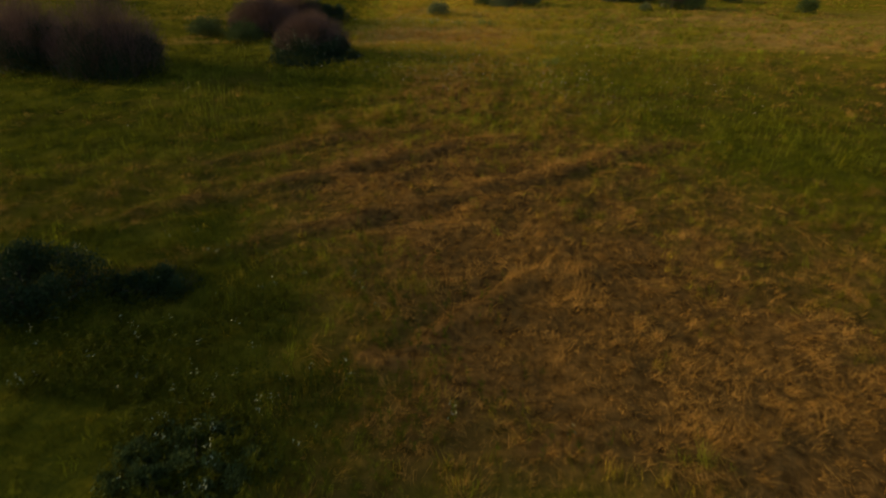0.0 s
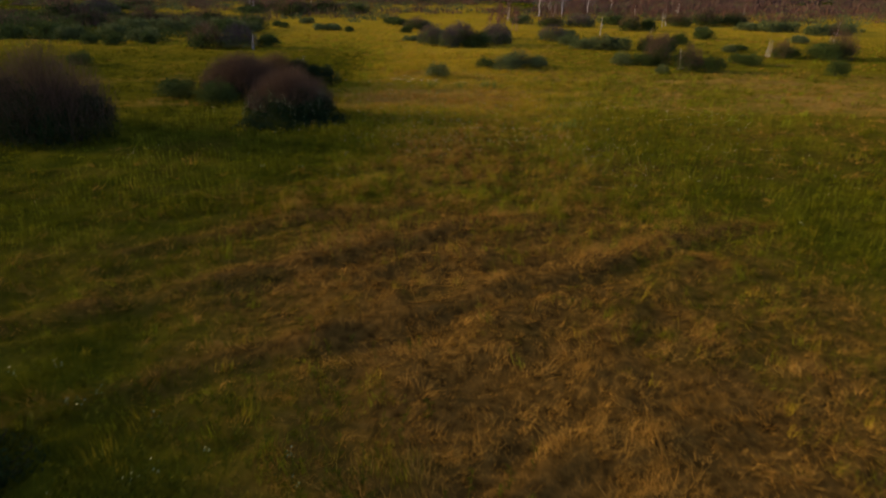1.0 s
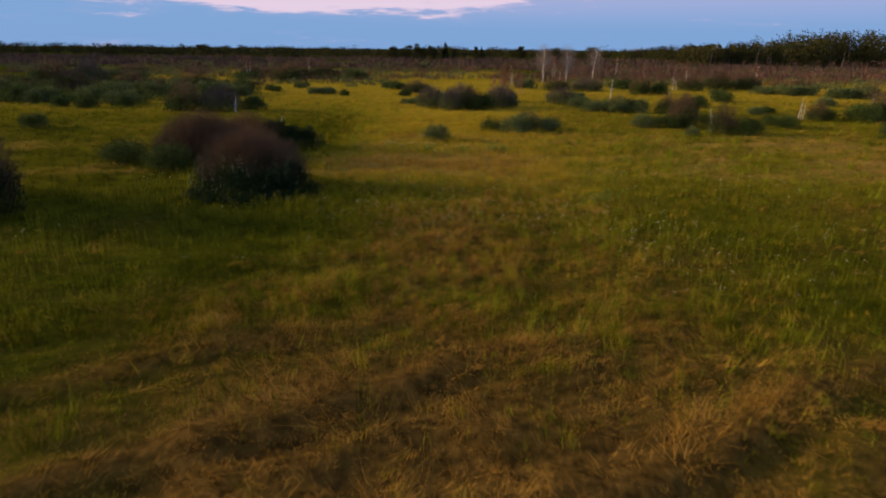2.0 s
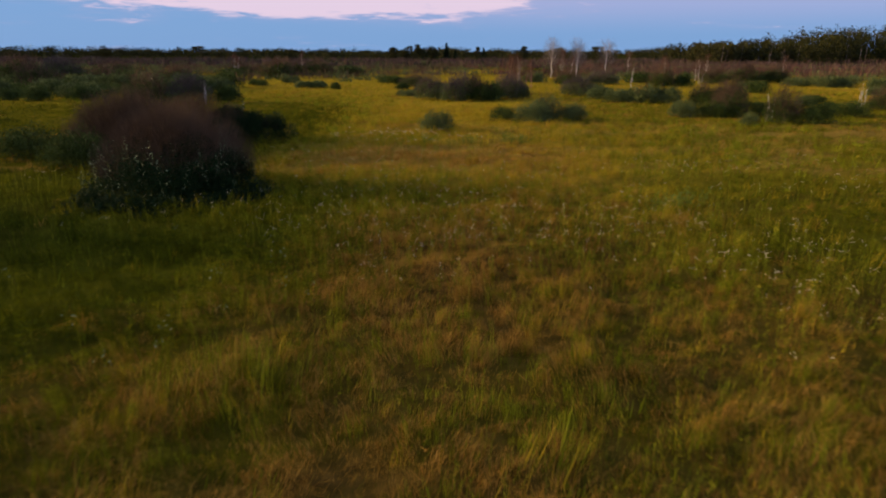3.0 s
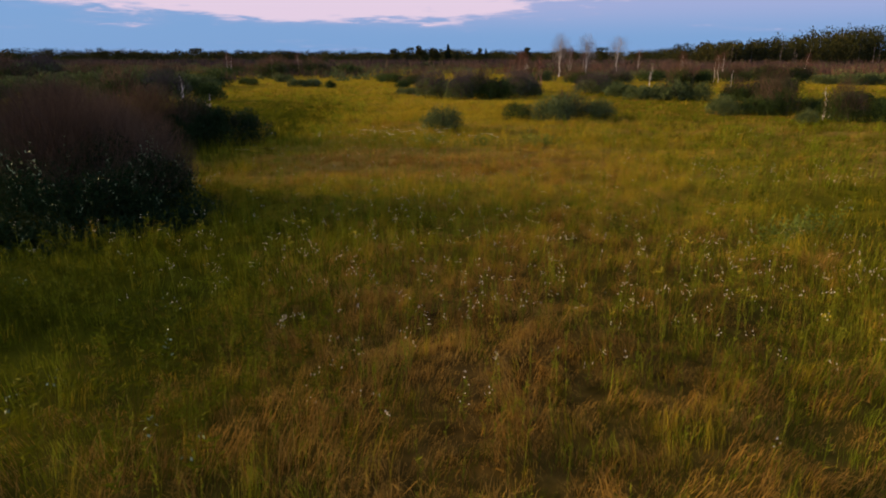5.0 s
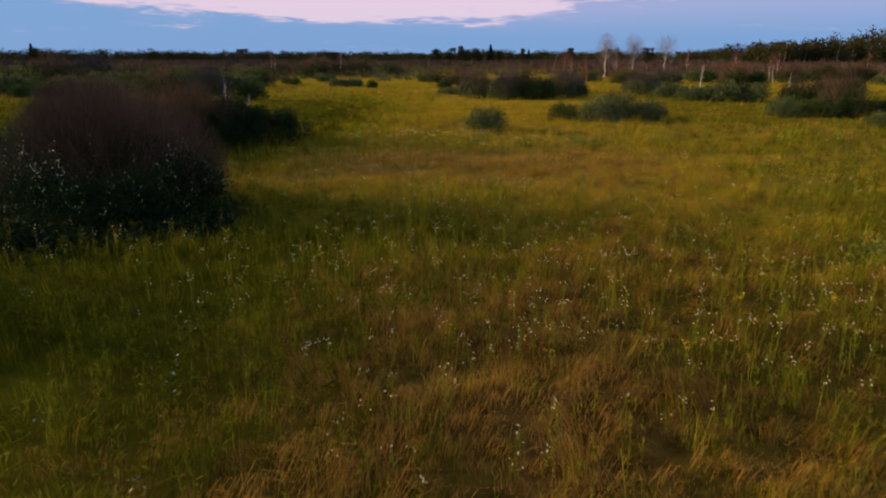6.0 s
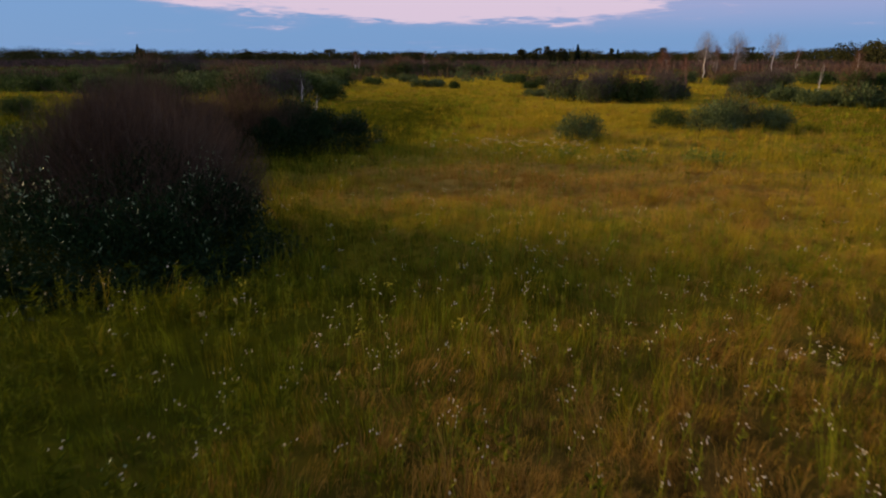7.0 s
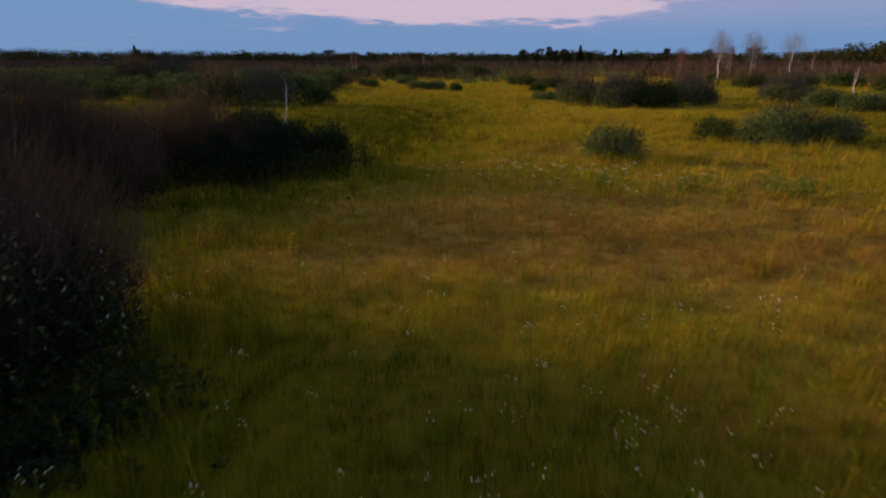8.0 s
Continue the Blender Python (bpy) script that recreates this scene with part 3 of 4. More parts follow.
def herbs(name, label, mat, count, seed, cx, cy, rx, ry):
    """A stand of lush dark leafy herbs, with a few pale sprigs."""
    r = np.random.default_rng(seed)
    x, y = r.normal(cx, rx, count), r.normal(cy, ry, count)
    keep = (patchy(x + 5, y, 2.4) > 0.42) & (y > 6)
    for wx, wy, wr, ws in WILLOWS[:1]:
        keep &= np.hypot((x - wx) / wr, (y - wy) / ws) > 0.95
    x, y = x[keep], y[keep]
    n, m = len(x), 16
    h = r.uniform(0.35, 0.8, n)
    a = np.stack([x, y, ground_rise(x, y) - 0.05], 1)
    b = a + np.stack([r.normal(0, 0.08, n), r.normal(0, 0.08, n), h], 1)
    stalk, pale = Geo(), Geo()
    sticks(stalk, a, b, 0.006, 0.003)
    p = (a[:, None] + (b - a)[:, None] * r.uniform(0.2, 1.0, (n, m, 1))).reshape(-1, 3)
    way = np.stack([r.normal(0, 1, n * m), r.normal(0, 1, n * m), r.uniform(0.1, 0.9, n * m)], 1)
    sprays(stalk, p + unit(way) * 0.06, way, 0.16 * r.uniform(0.6, 1.4, n * m), 0.022)
    some = b[r.random(n) < 0.05]
    c = (some[:, None] + r.normal(0, 0.06, (len(some), 6, 3))).reshape(-1, 3)
    sprays(pale, c, r.normal(size=(len(c), 3)), 0.05, 0.03)
    tagged(part(name, stalk, mat, None, label), "", "weeds", kind="stuff")
    tagged(part("pale_sprigs", pale, LEAF_PALE, None, "pale sprigs topping a few dark herbs"), "", "weeds", kind="stuff")


herbs("leafy_herbs", "lush dark green herbs in the meadow corner", DEEP_SHADE, 2600, 93, -7.0, 13.0, 3.6, 3.4)
herbs("willow_herbs", "dark leafy herbs in the grass near the tall willow", GREEN, 520, 94, -6.0, 41.5, 2.4, 3.2)
herbs("meadow_herbs", "dark green herbs in the eastern grass", GREEN, 500, 96, 12.5, 44.0, 3.5, 6.0)


def shade_fringe(count, seed):
    """Dark herbs and low shoots crowding the foot of the willow, added to stand in for shade."""
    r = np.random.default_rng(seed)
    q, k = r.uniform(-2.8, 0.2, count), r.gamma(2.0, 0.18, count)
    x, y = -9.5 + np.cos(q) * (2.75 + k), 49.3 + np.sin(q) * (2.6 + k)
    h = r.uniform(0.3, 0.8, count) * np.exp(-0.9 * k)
    a = np.stack([x, y, ground_rise(x, y) - 0.05], 1)
    b = a + np.stack([r.normal(0, 0.1, count), r.normal(0, 0.1, count), h], 1)
    g = Geo()
    sticks(g, a, b, 0.006, 0.003)
    p = (a[:, None] + (b - a)[:, None] * r.uniform(0.2, 1.0, (count, 12, 1))).reshape(-1, 3)
    way = np.stack([r.normal(0, 1, len(p)), r.normal(0, 1, len(p)), r.uniform(0.1, 0.9, len(p))], 1)
    sprays(g, p + unit(way) * 0.05, way, 0.11 * r.uniform(0.6, 1.4, len(p)), 0.032)
    # The near-black leaf colour here imitates the shade beside the willow.
    tagged(part("willow_shade_shoots", g, LEAF_DARK, None, "dark leafy shoots added around the willow's foot as shade"), "", "weeds", kind="stuff")


shade_fringe(900, 97)


# ---- shrubs ----
def lobes_of(w, d, h, n, r):
    """Centres and sizes of the clumps that make up a crown."""
    c, s = [], []
    for _ in range(n):
        q, p = r.uniform(0, 2 * math.pi), math.sqrt(r.uniform(0, 1)) * (0.72 if n < 30 else 0.8)
        top = h * (0.98 - 0.55 * p * p) * r.uniform(0.72, 1.0)
        s.append(r.uniform(0.2, 0.34) * min(w, d, 1.6 * h) * min(1.0, (16 / n) ** 0.36))
        c.append((math.cos(q) * p * w / 2, math.sin(q) * p * d / 2, max((top - s[-1] * 0.85) * (1.0 if r.random() < 0.55 else r.uniform(0.3, 0.8)), s[-1] * 0.5)))
    return np.array(c), np.array(s)


def foliage(w, d, h, lobes, count, leaf, seed):
    """Leaves in clumps: most on the outside of the lobes, pointing up and out."""
    r = np.random.default_rng(seed)
    c, s = lobes_of(w, d, h, lobes, r)
    pick = r.integers(0, len(c), count)
    way = unit(r.normal(size=(count, 3)))
    way[:, 2] = np.where(r.random(count) < 0.6, np.abs(way[:, 2]), way[:, 2])
    rad = s[pick] * (r.random(count) ** 0.45) * r.uniform(0.85, 1.08, count)
    p = c[pick] + way * rad[:, None] * np.array([1, 1, 1.15])
    p[:, 2] = np.where(p[:, 2] < 0.06, r.uniform(0.06, 0.4 * h, count), p[:, 2])
    low = r.random(count) < 0.2
    q, k = r.uniform(0, 2 * math.pi, count), np.sqrt(r.random(count)) * 0.47
    skirt = np.stack([np.cos(q) * k * w, np.sin(q) * k * d, r.uniform(0.0, 0.4, count) * h], 1)
    p = np.where(low[:, None], skirt, p)
    geo = Geo()
    sprays(geo, p, way * 0.45 + r.normal(size=(count, 3)) * 0.35 + np.array([0, 0, 0.7]), leaf * r.uniform(0.6, 1.4, count), leaf * 0.36 * r.uniform(0.7, 1.3, count))
    return geo


def stems(root, w, d, h, count, seed, radius=0.018):
    """Stems rising from one base and spreading, each a part of its own."""
    r = np.random.default_rng(seed)
    for _ in range(count):
        geo = Geo()
        q, p = r.uniform(0, 2 * math.pi), math.sqrt(r.random())
        x0, y0 = math.cos(q) * p * w * 0.22, math.sin(q) * p * d * 0.22
        x1, y1 = math.cos(q) * p * w * 0.44, math.sin(q) * p * d * 0.44
        top = h * (0.92 - 0.4 * p * p) * r.uniform(0.7, 1.0)
        bend = ((x0 * 1.6 + x1) / 2.6 + r.normal(0, 0.04), (y0 * 1.6 + y1) / 2.6 + r.normal(0, 0.04), top * 0.45)
        tip = (x1 + r.normal(0, 0.08), y1 + r.normal(0, 0.08), top)
        tube(geo, [(x0, y0, -0.12), bend, tip], (radius * r.uniform(0.8, 1.4), radius * 0.7, radius * 0.25), 5)
        for _ in range(3):
            t = r.uniform(0.3, 0.9)
            p0 = np.array(bend) + (np.array(tip) - np.array(bend)) * t
            tube(geo, [p0, p0 + r.normal(0, 0.12, 3) * np.array([1, 1, 0.3]) * h * 0.5 + np.array([0, 0, 0.2 * h])], (radius * 0.4, radius * 0.12), 3)
        part("stem", geo, BARK, root)


def bare_twigs(w, d, h, count, seed, low=0.0, radius=0.007):
    """A haze of thin leafless twigs over a shrub."""
    r = np.random.default_rng(seed)
    q, p = r.uniform(0, 2 * math.pi, count), r.random(count) ** 0.62
    lump = 0.75 + 0.5 * patchy(np.cos(q) * p * w, np.sin(q) * p * d, 0.3 * w)
    top = h * (1.0 - 0.45 * p**3) * r.uniform(0.5, 1.0, count) * np.clip(0.35 + 1.2 * (lump - 0.4), 0.6, 1.15)
    b = np.stack([np.cos(q) * p * w / 2, np.sin(q) * p * d / 2, top], 1)
    long = h * r.uniform(0.18, 0.45, count)
    a = b - long[:, None] * unit(np.stack([np.cos(q) * p * 0.6 + r.normal(0, 0.3, count), np.sin(q) * p * 0.6 + r.normal(0, 0.3, count), np.full(count, 1.0)], 1))
    a[:, 2] = np.maximum(a[:, 2], low * h * (1 - 0.6 * p))
    geo = Geo()
    sticks(geo, a, b, radius * r.uniform(0.7, 1.3, count), radius * 0.35)
    return geo


def moved(geo, dx, dy):
    geo.v = [v + np.array([dx, dy, 0], dtype=np.float32) for v in geo.v]
    return geo


def shrub(name, w, d, h, seed, leaf_mat=None, leaves=2600, leaf=0.09, lobes=12, twig_mat=None, twigs=0, twig_h=None, twig_r=0.008, stem_count=7):
    root = new(name)
    stems(root, w, d, h * 0.95, min(stem_count, 26), seed, 0.012 + 0.004 * h)
    if leaf_mat:
        part("foliage", foliage(w, d, h, lobes, leaves, leaf, seed + 1), leaf_mat, root)
    if twigs:
        tagged(part("twig_haze", bare_twigs(w, d, twig_h or h, twigs, seed + 2, radius=twig_r), twig_mat or TWIG, root, "brown leafless twigs"), kind="stuff")
    return root


def put(ob, x, y, turn=0.0, sx=1.0, sy=1.0, sz=1.0):
    ob.matrix_basis = pose(x, y, float(ground_rise(x, y)), 0, 0, turn) @ Matrix.Diagonal((sx, sy, sz, 1))
    return ob


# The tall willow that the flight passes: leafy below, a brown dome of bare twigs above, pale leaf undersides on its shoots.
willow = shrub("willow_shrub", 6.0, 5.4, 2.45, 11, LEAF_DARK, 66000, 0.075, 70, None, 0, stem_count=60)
tagged(part("twig_haze", moved(bare_twigs(5.7, 4.7, 3.2, 7600, 13, 0.6, 0.0045), 0.0, 0.5), TWIG, willow, "brown leafless twigs"), kind="stuff")
r = np.random.default_rng(14)
n = 130
q, up = r.uniform(0, 2 * math.pi, n), r.uniform(0.15, 0.95, n)
foot = np.stack([np.cos(q) * 2.8 * np.sqrt(1.05 - up**2 * 0.8), np.sin(q) * 2.45 * np.sqrt(1.05 - up**2 * 0.8), up * 1.9], 1)
sprig = (foot[:, None] + np.linspace(0, 0.6, 9)[None, :, None] * np.array([0, 0, 1.0]) + r.normal(0, 0.035, (n, 9, 3))).reshape(-1, 3)
sprig = sprig[r.random(len(sprig)) < 0.6]
g = Geo()
sprays(g, sprig, r.normal(size=(len(sprig), 3)) * 0.5 + np.array([0, 0, 0.8]), 0.085 * r.uniform(0.6, 1.4, len(sprig)), 0.024)
tagged(part("pale_leaves", g, LEAF_PALE, willow, "pale silvery leaf undersides"), kind="stuff")
put(willow, -9.8, 49.3, 0, 1.05, 1.08, 0.97)
tagged(willow, "dense dark green willow shrub flecked with pale leaves", "shrub", "willows by the flight path")
bare = shrub("bare_willow", 6.6, 5.2, 1.7, 21, LEAF_DARK, 20000, 0.10, 40, TWIG, 7000, 3.1, 0.006, 46)
put(bare, -15.3, 58.0)
tagged(bare, "broad brown willow with a haze of leafless twigs", "shrub", "willows by the flight path")
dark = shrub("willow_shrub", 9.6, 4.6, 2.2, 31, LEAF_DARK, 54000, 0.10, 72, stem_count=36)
tagged(part("twig_haze", moved(bare_twigs(6.4, 3.8, 2.6, 4200, 33, 0.4, 0.006), -1.4, 0.4), TWIG, dark, "brown leafless twigs"), kind="stuff")
put(dark, -12.4, 62.6, 38)
tagged(dark, "low dark green willow shrub spreading over grass", "shrub", "willows by the flight path")
west = shrub("bare_willow", 7.4, 6.0, 3.0, 41, LEAF_DARK, 32000, 0.11, 46, TWIG, 3200, 3.9, 0.007, 40)
far_west = put(copy_thing(west, Matrix.Identity(4)), -29.0, 46.4, 140, 1.15, 1.15, 1.15)
tagged(far_west, "broad dark willow with brown twigs beside another", "shrub", "willows by the flight path")
put(west, -22.2, 43.9, 0, 1.08, 1.05, 1.28)
tagged(west, "tall dark willow with brown twiggy top", "shrub", "willows by the flight path")
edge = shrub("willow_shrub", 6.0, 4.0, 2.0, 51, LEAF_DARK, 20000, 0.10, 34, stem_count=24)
put(edge, -12.6, 16.6, 20)
tagged(edge, "very dark low shrub in deep green grass", "shrub", "willows by the flight path")
small = shrub("willow_shrub", 3.2, 2.0, 0.9, 53, LEAF_DARK, 7000, 0.09, 24, stem_count=12)
put(small, -8.9, 17.4, 15)
tagged(small, "small dark willow beside a larger dark shrub", "shrub", "willows by the flight path")
corner = shrub("willow_shrub", 4.2, 3.4, 0.85, 55, LEAF_MID, 9000, 0.10, 34, stem_count=16)
q, up = r.uniform(0, 2 * math.pi, 9), r.uniform(0.4, 1.0, 9)
foot = np.stack([np.cos(q) * 1.3 * np.sqrt(1.1 - up**2), np.sin(q) * 1.1 * np.sqrt(1.1 - up**2), up * 0.8], 1)
sprig = (foot[:, None] + r.normal(0, 0.06, (9, 7, 3))).reshape(-1, 3)
g = Geo()
sprays(g, sprig, r.normal(size=(len(sprig), 3)) + np.array([0, 0, 0.6]), 0.09, 0.03)
tagged(part("pale_leaves", g, LEAF_PALE, corner, "pale silvery leaf undersides"), kind="stuff")
put(corner, -5.4, 10.4)
tagged(corner, "low dark willow with pale leaves in lush herbs", "shrub", "willows by the flight path")

# Repeats: five kinds of shrub, about 2.4 m wide, copied over the meadow.
KINDS = {}
for key, args in (("grey", dict(leaf_mat=LEAF_GREY, twigs=0, leaves=5600, lobes=22)), ("grey_two", dict(leaf_mat=LEAF_GREY, lobes=18, leaves=5000, twigs=120, twig_h=1.5)), ("dark", dict(leaf_mat=LEAF_MID, twigs=0, leaves=5200, lobes=20)),
                  ("brown", dict(leaf_mat=LEAF_MID, leaves=4600, lobes=18, twigs=460, twig_h=1.75, twig_r=0.009)), ("bare", dict(leaf_mat=LEAF_GREY, leaves=3600, lobes=18, twigs=900, twig_h=1.65, twig_r=0.007, twig_mat=TWIG_GREY))):
    KINDS[key] = (args, 100 + 10 * len(KINDS))
LABELS = {"grey": "rounded grey-green willow bush in yellowing grass", "grey_two": "grey-green willow bush with a few bare tips", "dark": "small dark green willow bush in the meadow",
          "brown": "dark bush with a brown leafless twiggy top", "bare": "brown leafless bush with sparse grey-green leaves"}
MADE = {}


for key in list(KINDS):
    args, seed = KINDS[key]
    KINDS[key + " far"] = (dict(args, leaves=args.get("leaves", 3000) // 2, leaf=0.15, stem_count=4), seed + 300)
    LABELS[key + " far"] = LABELS[key]


def bush(kind, x, y, w, h):
    """A bush of that kind, w wide and h high."""
    turn = (x * 37 + y * 53) % 360
    if kind not in MADE:
        args, seed = KINDS[kind]
        MADE[kind] = shrub("meadow_bush", 2.4, 2.2, 1.4, seed, **args)
        tagged(MADE[kind], LABELS[kind], "bush", "bushes scattered over the meadow")
        return put(MADE[kind], x, y, turn, w / 2.4, w / 2.4, h / 1.4)
    ob = copy_thing(MADE[kind], Matrix.Identity(4))
    return put(ob, x, y, turn, w / 2.4, w / 2.4, h / 1.4)


# kind, x, y, width, height
NEAR = (("grey", -0.35, 69.2, 2.3, 1.35), ("dark", 4.4, 76.4, 2.0, 1.2), ("grey", 6.5, 75.2, 3.1, 1.6), ("grey_two", 7.7, 76.6, 3.0, 1.85), ("grey", 9.6, 76.7, 2.6, 1.2),
        ("dark", -19.7, 58.2, 3.2, 1.6), ("dark", -15.9, 55.6, 3.0, 1.7), ("dark", -35.8, 75.7, 2.6, 1.4))
EAST = (("grey", 19.2, 80.4, 2.6, 1.4), ("dark", 21.3, 80.0, 3.0, 1.5), ("brown", 22.9, 80.6, 3.2, 2.3), ("grey", 21.2, 73.0, 1.4, 0.9), ("dark", 25.8, 81.7, 2.4, 1.2), ("brown", 24.6, 75.2, 2.6, 2.0),
        ("dark", 26.6, 75.0, 3.0, 1.8), ("dark", 32.4, 83.0, 1.7, 1.1), ("dark", 33.2, 80.8, 2.8, 1.4), ("brown", 39.8, 87.9, 2.4, 1.5), ("grey", 36.6, 94.8, 2.2, 1.0), ("dark", 44.2, 86.8, 4.2, 2.2),
        ("brown", 46.6, 87.5, 3.8, 2.3), ("dark", 37.8, 72.6, 2.2, 1.8))
MIDDLE = (("bare", 1.2, 97.5, 3.4, 1.9), ("brown", 3.4, 98.0, 3.6, 2.0), ("dark", 5.0, 98.4, 3.0, 2.0), ("bare", 6.8, 101.0, 3.4, 2.1), ("bare", 2.4, 106.0, 4.4, 2.1), ("grey", -1.2, 112.0, 3.4, 1.6), ("grey", 0.4, 108.0, 3.0, 1.4), ("bare", 8.5, 110.0, 3.6, 1.8),
          ("grey", 15.6, 144.4, 4.8, 2.0), ("bare", 16.2, 108.6, 4.3, 1.7), ("grey", 18.2, 96.9, 3.4, 1.5), ("grey_two", 20.4, 96.0, 3.4, 1.9), ("grey", 22.6, 95.6, 3.2, 1.9))
RIGHT = (("brown", 26.2, 94.6, 3.0, 1.5), ("brown", 28.0, 93.9, 3.0, 1.6), ("dark", 33.0, 103.5, 3.0, 1.6), ("dark", 40.2, 113.3, 3.6, 1.6), ("grey", 51.6, 107.6, 3.0, 1.3), ("grey", 62.5, 123.3, 4.4, 2.0), ("grey_two", 66.5, 124.0, 4.6, 2.1),
         ("brown", 51.5, 143.5, 5.5, 2.5), ("brown", 57.0, 144.5, 5.5, 2.4), ("grey", 57.5, 129.8, 4.2, 2.0), ("grey", 61.0, 130.5, 4.2, 2.0), ("brown", 32.5, 128.2, 4.0, 2.3), ("dark", 36.0, 129.0, 3.4, 2.2))
WEST = (("dark", -54.0, 103.0, 4.2, 2.4), ("grey", -50.8, 102.5, 4.0, 2.3), ("dark", -45.8, 97.3, 2.5, 1.3), ("dark", -41.8, 96.1, 2.8, 1.5), ("dark", -38.3, 97.6, 2.6, 1.5), ("grey", -44.0, 116.7, 5.0, 2.5), ("grey_two", -39.5, 117.5, 5.0, 2.6),
        ("grey", -35.8, 122.5, 5.4, 2.3), ("dark", -31.0, 123.5, 5.2, 2.3), ("brown", -29.0, 93.0, 4.6, 2.3), ("bare", -25.2, 93.6, 4.6, 2.3), ("dark", -21.9, 95.3, 3.2, 1.7), ("grey", -47.5, 108.5, 4.6, 2.2), ("grey", -48.5, 118.0, 5.0, 2.4))
FAR = (("dark", -27.2, 128.4, 2.1, 0.95), ("grey", -25.4, 139.2, 3.1, 1.3), ("grey", -20.0, 123.5, 2.8, 1.2), ("grey", -18.0, 124.2, 2.6, 1.2), ("dark", -15.0, 120.6, 1.5, 0.95), ("brown", -46.3, 182.3, 6.0, 2.0), ("brown", -41.0, 183.0, 5.0, 2.0),
       ("brown", -34.0, 174.4, 7.0, 2.8), ("brown", -27.5, 175.2, 7.0, 2.9), ("dark", -20.5, 174.0, 7.0, 2.4), ("brown", -79.5, 192.0, 9.0, 2.0), ("brown", -75.0, 147.0, 8.0, 3.4), ("bare", -68.0, 148.0, 8.0, 3.4))
MORE = (("dark", -33.3, 114.8, 6.4, 2.2), ("grey", -30.5, 117.9, 4.1, 2.1), ("dark", -80.1, 183.1, 6.7, 1.3), ("dark", -70.8, 175.0, 5.6, 1.1), ("dark", -45.2, 172.0, 8.6, 1.6), ("brown", -33.4, 163.0, 8.1, 2.9),
        ("dark", -19.4, 129.0, 2.0, 0.7), ("dark", -8.2, 137.8, 4.3, 1.4), ("grey", -4.4, 135.6, 4.8, 1.3), ("bare", -1.4, 100.4, 3.8, 2.1), ("dark", -5.7, 120.3, 2.1, 0.9), ("grey", 71.6, 131.2, 6.5, 1.6),
        ("grey", 55.0, 132.7, 5.0, 1.6), ("dark", 38.6, 96.8, 2.1, 0.7), ("dark", 41.8, 89.3, 1.9, 1.3), ("grey", 45.0, 128.0, 2.3, 1.1), ("grey", 17.6, 102.1, 3.5, 1.5), ("dark", 33.6, 144.0, 5.2, 1.8))
EVEN_MORE = (("brown", 45.2, 140.5, 5.0, 1.9), ("bare", 25.8, 138.2, 6.1, 1.8), ("brown", 20.2, 137.0, 4.9, 1.7), ("dark", -29.2, 131.5, 2.1, 1.0), ("brown", -43.4, 135.9, 6.4, 2.2), ("grey", -40.8, 102.3, 4.6, 2.0),
             ("dark", -59.9, 104.5, 4.3, 1.8), ("grey", 19.3, 114.0, 3.6, 1.3), ("dark", -9.7, 142.5, 3.5, 1.1), ("brown", -4.3, 127.3, 5.0, 1.5), ("bare", 8.3, 102.1, 2.8, 1.4), ("grey", -4.3, 106.3, 2.5, 0.8), ("brown", -52.0, 130.0, 6.0, 2.4), ("brown", -60.0, 126.0, 6.4, 2.5))
for zone in (NEAR, EAST, MIDDLE, RIGHT, WEST, FAR, MORE, EVEN_MORE):
    for kind, x, y, w, h in zone:
        bush(kind if y < 90 else kind + " far", x * 1.02, y * 0.982 + 0.2, w * 1.10, h * 1.03 + 0.16)


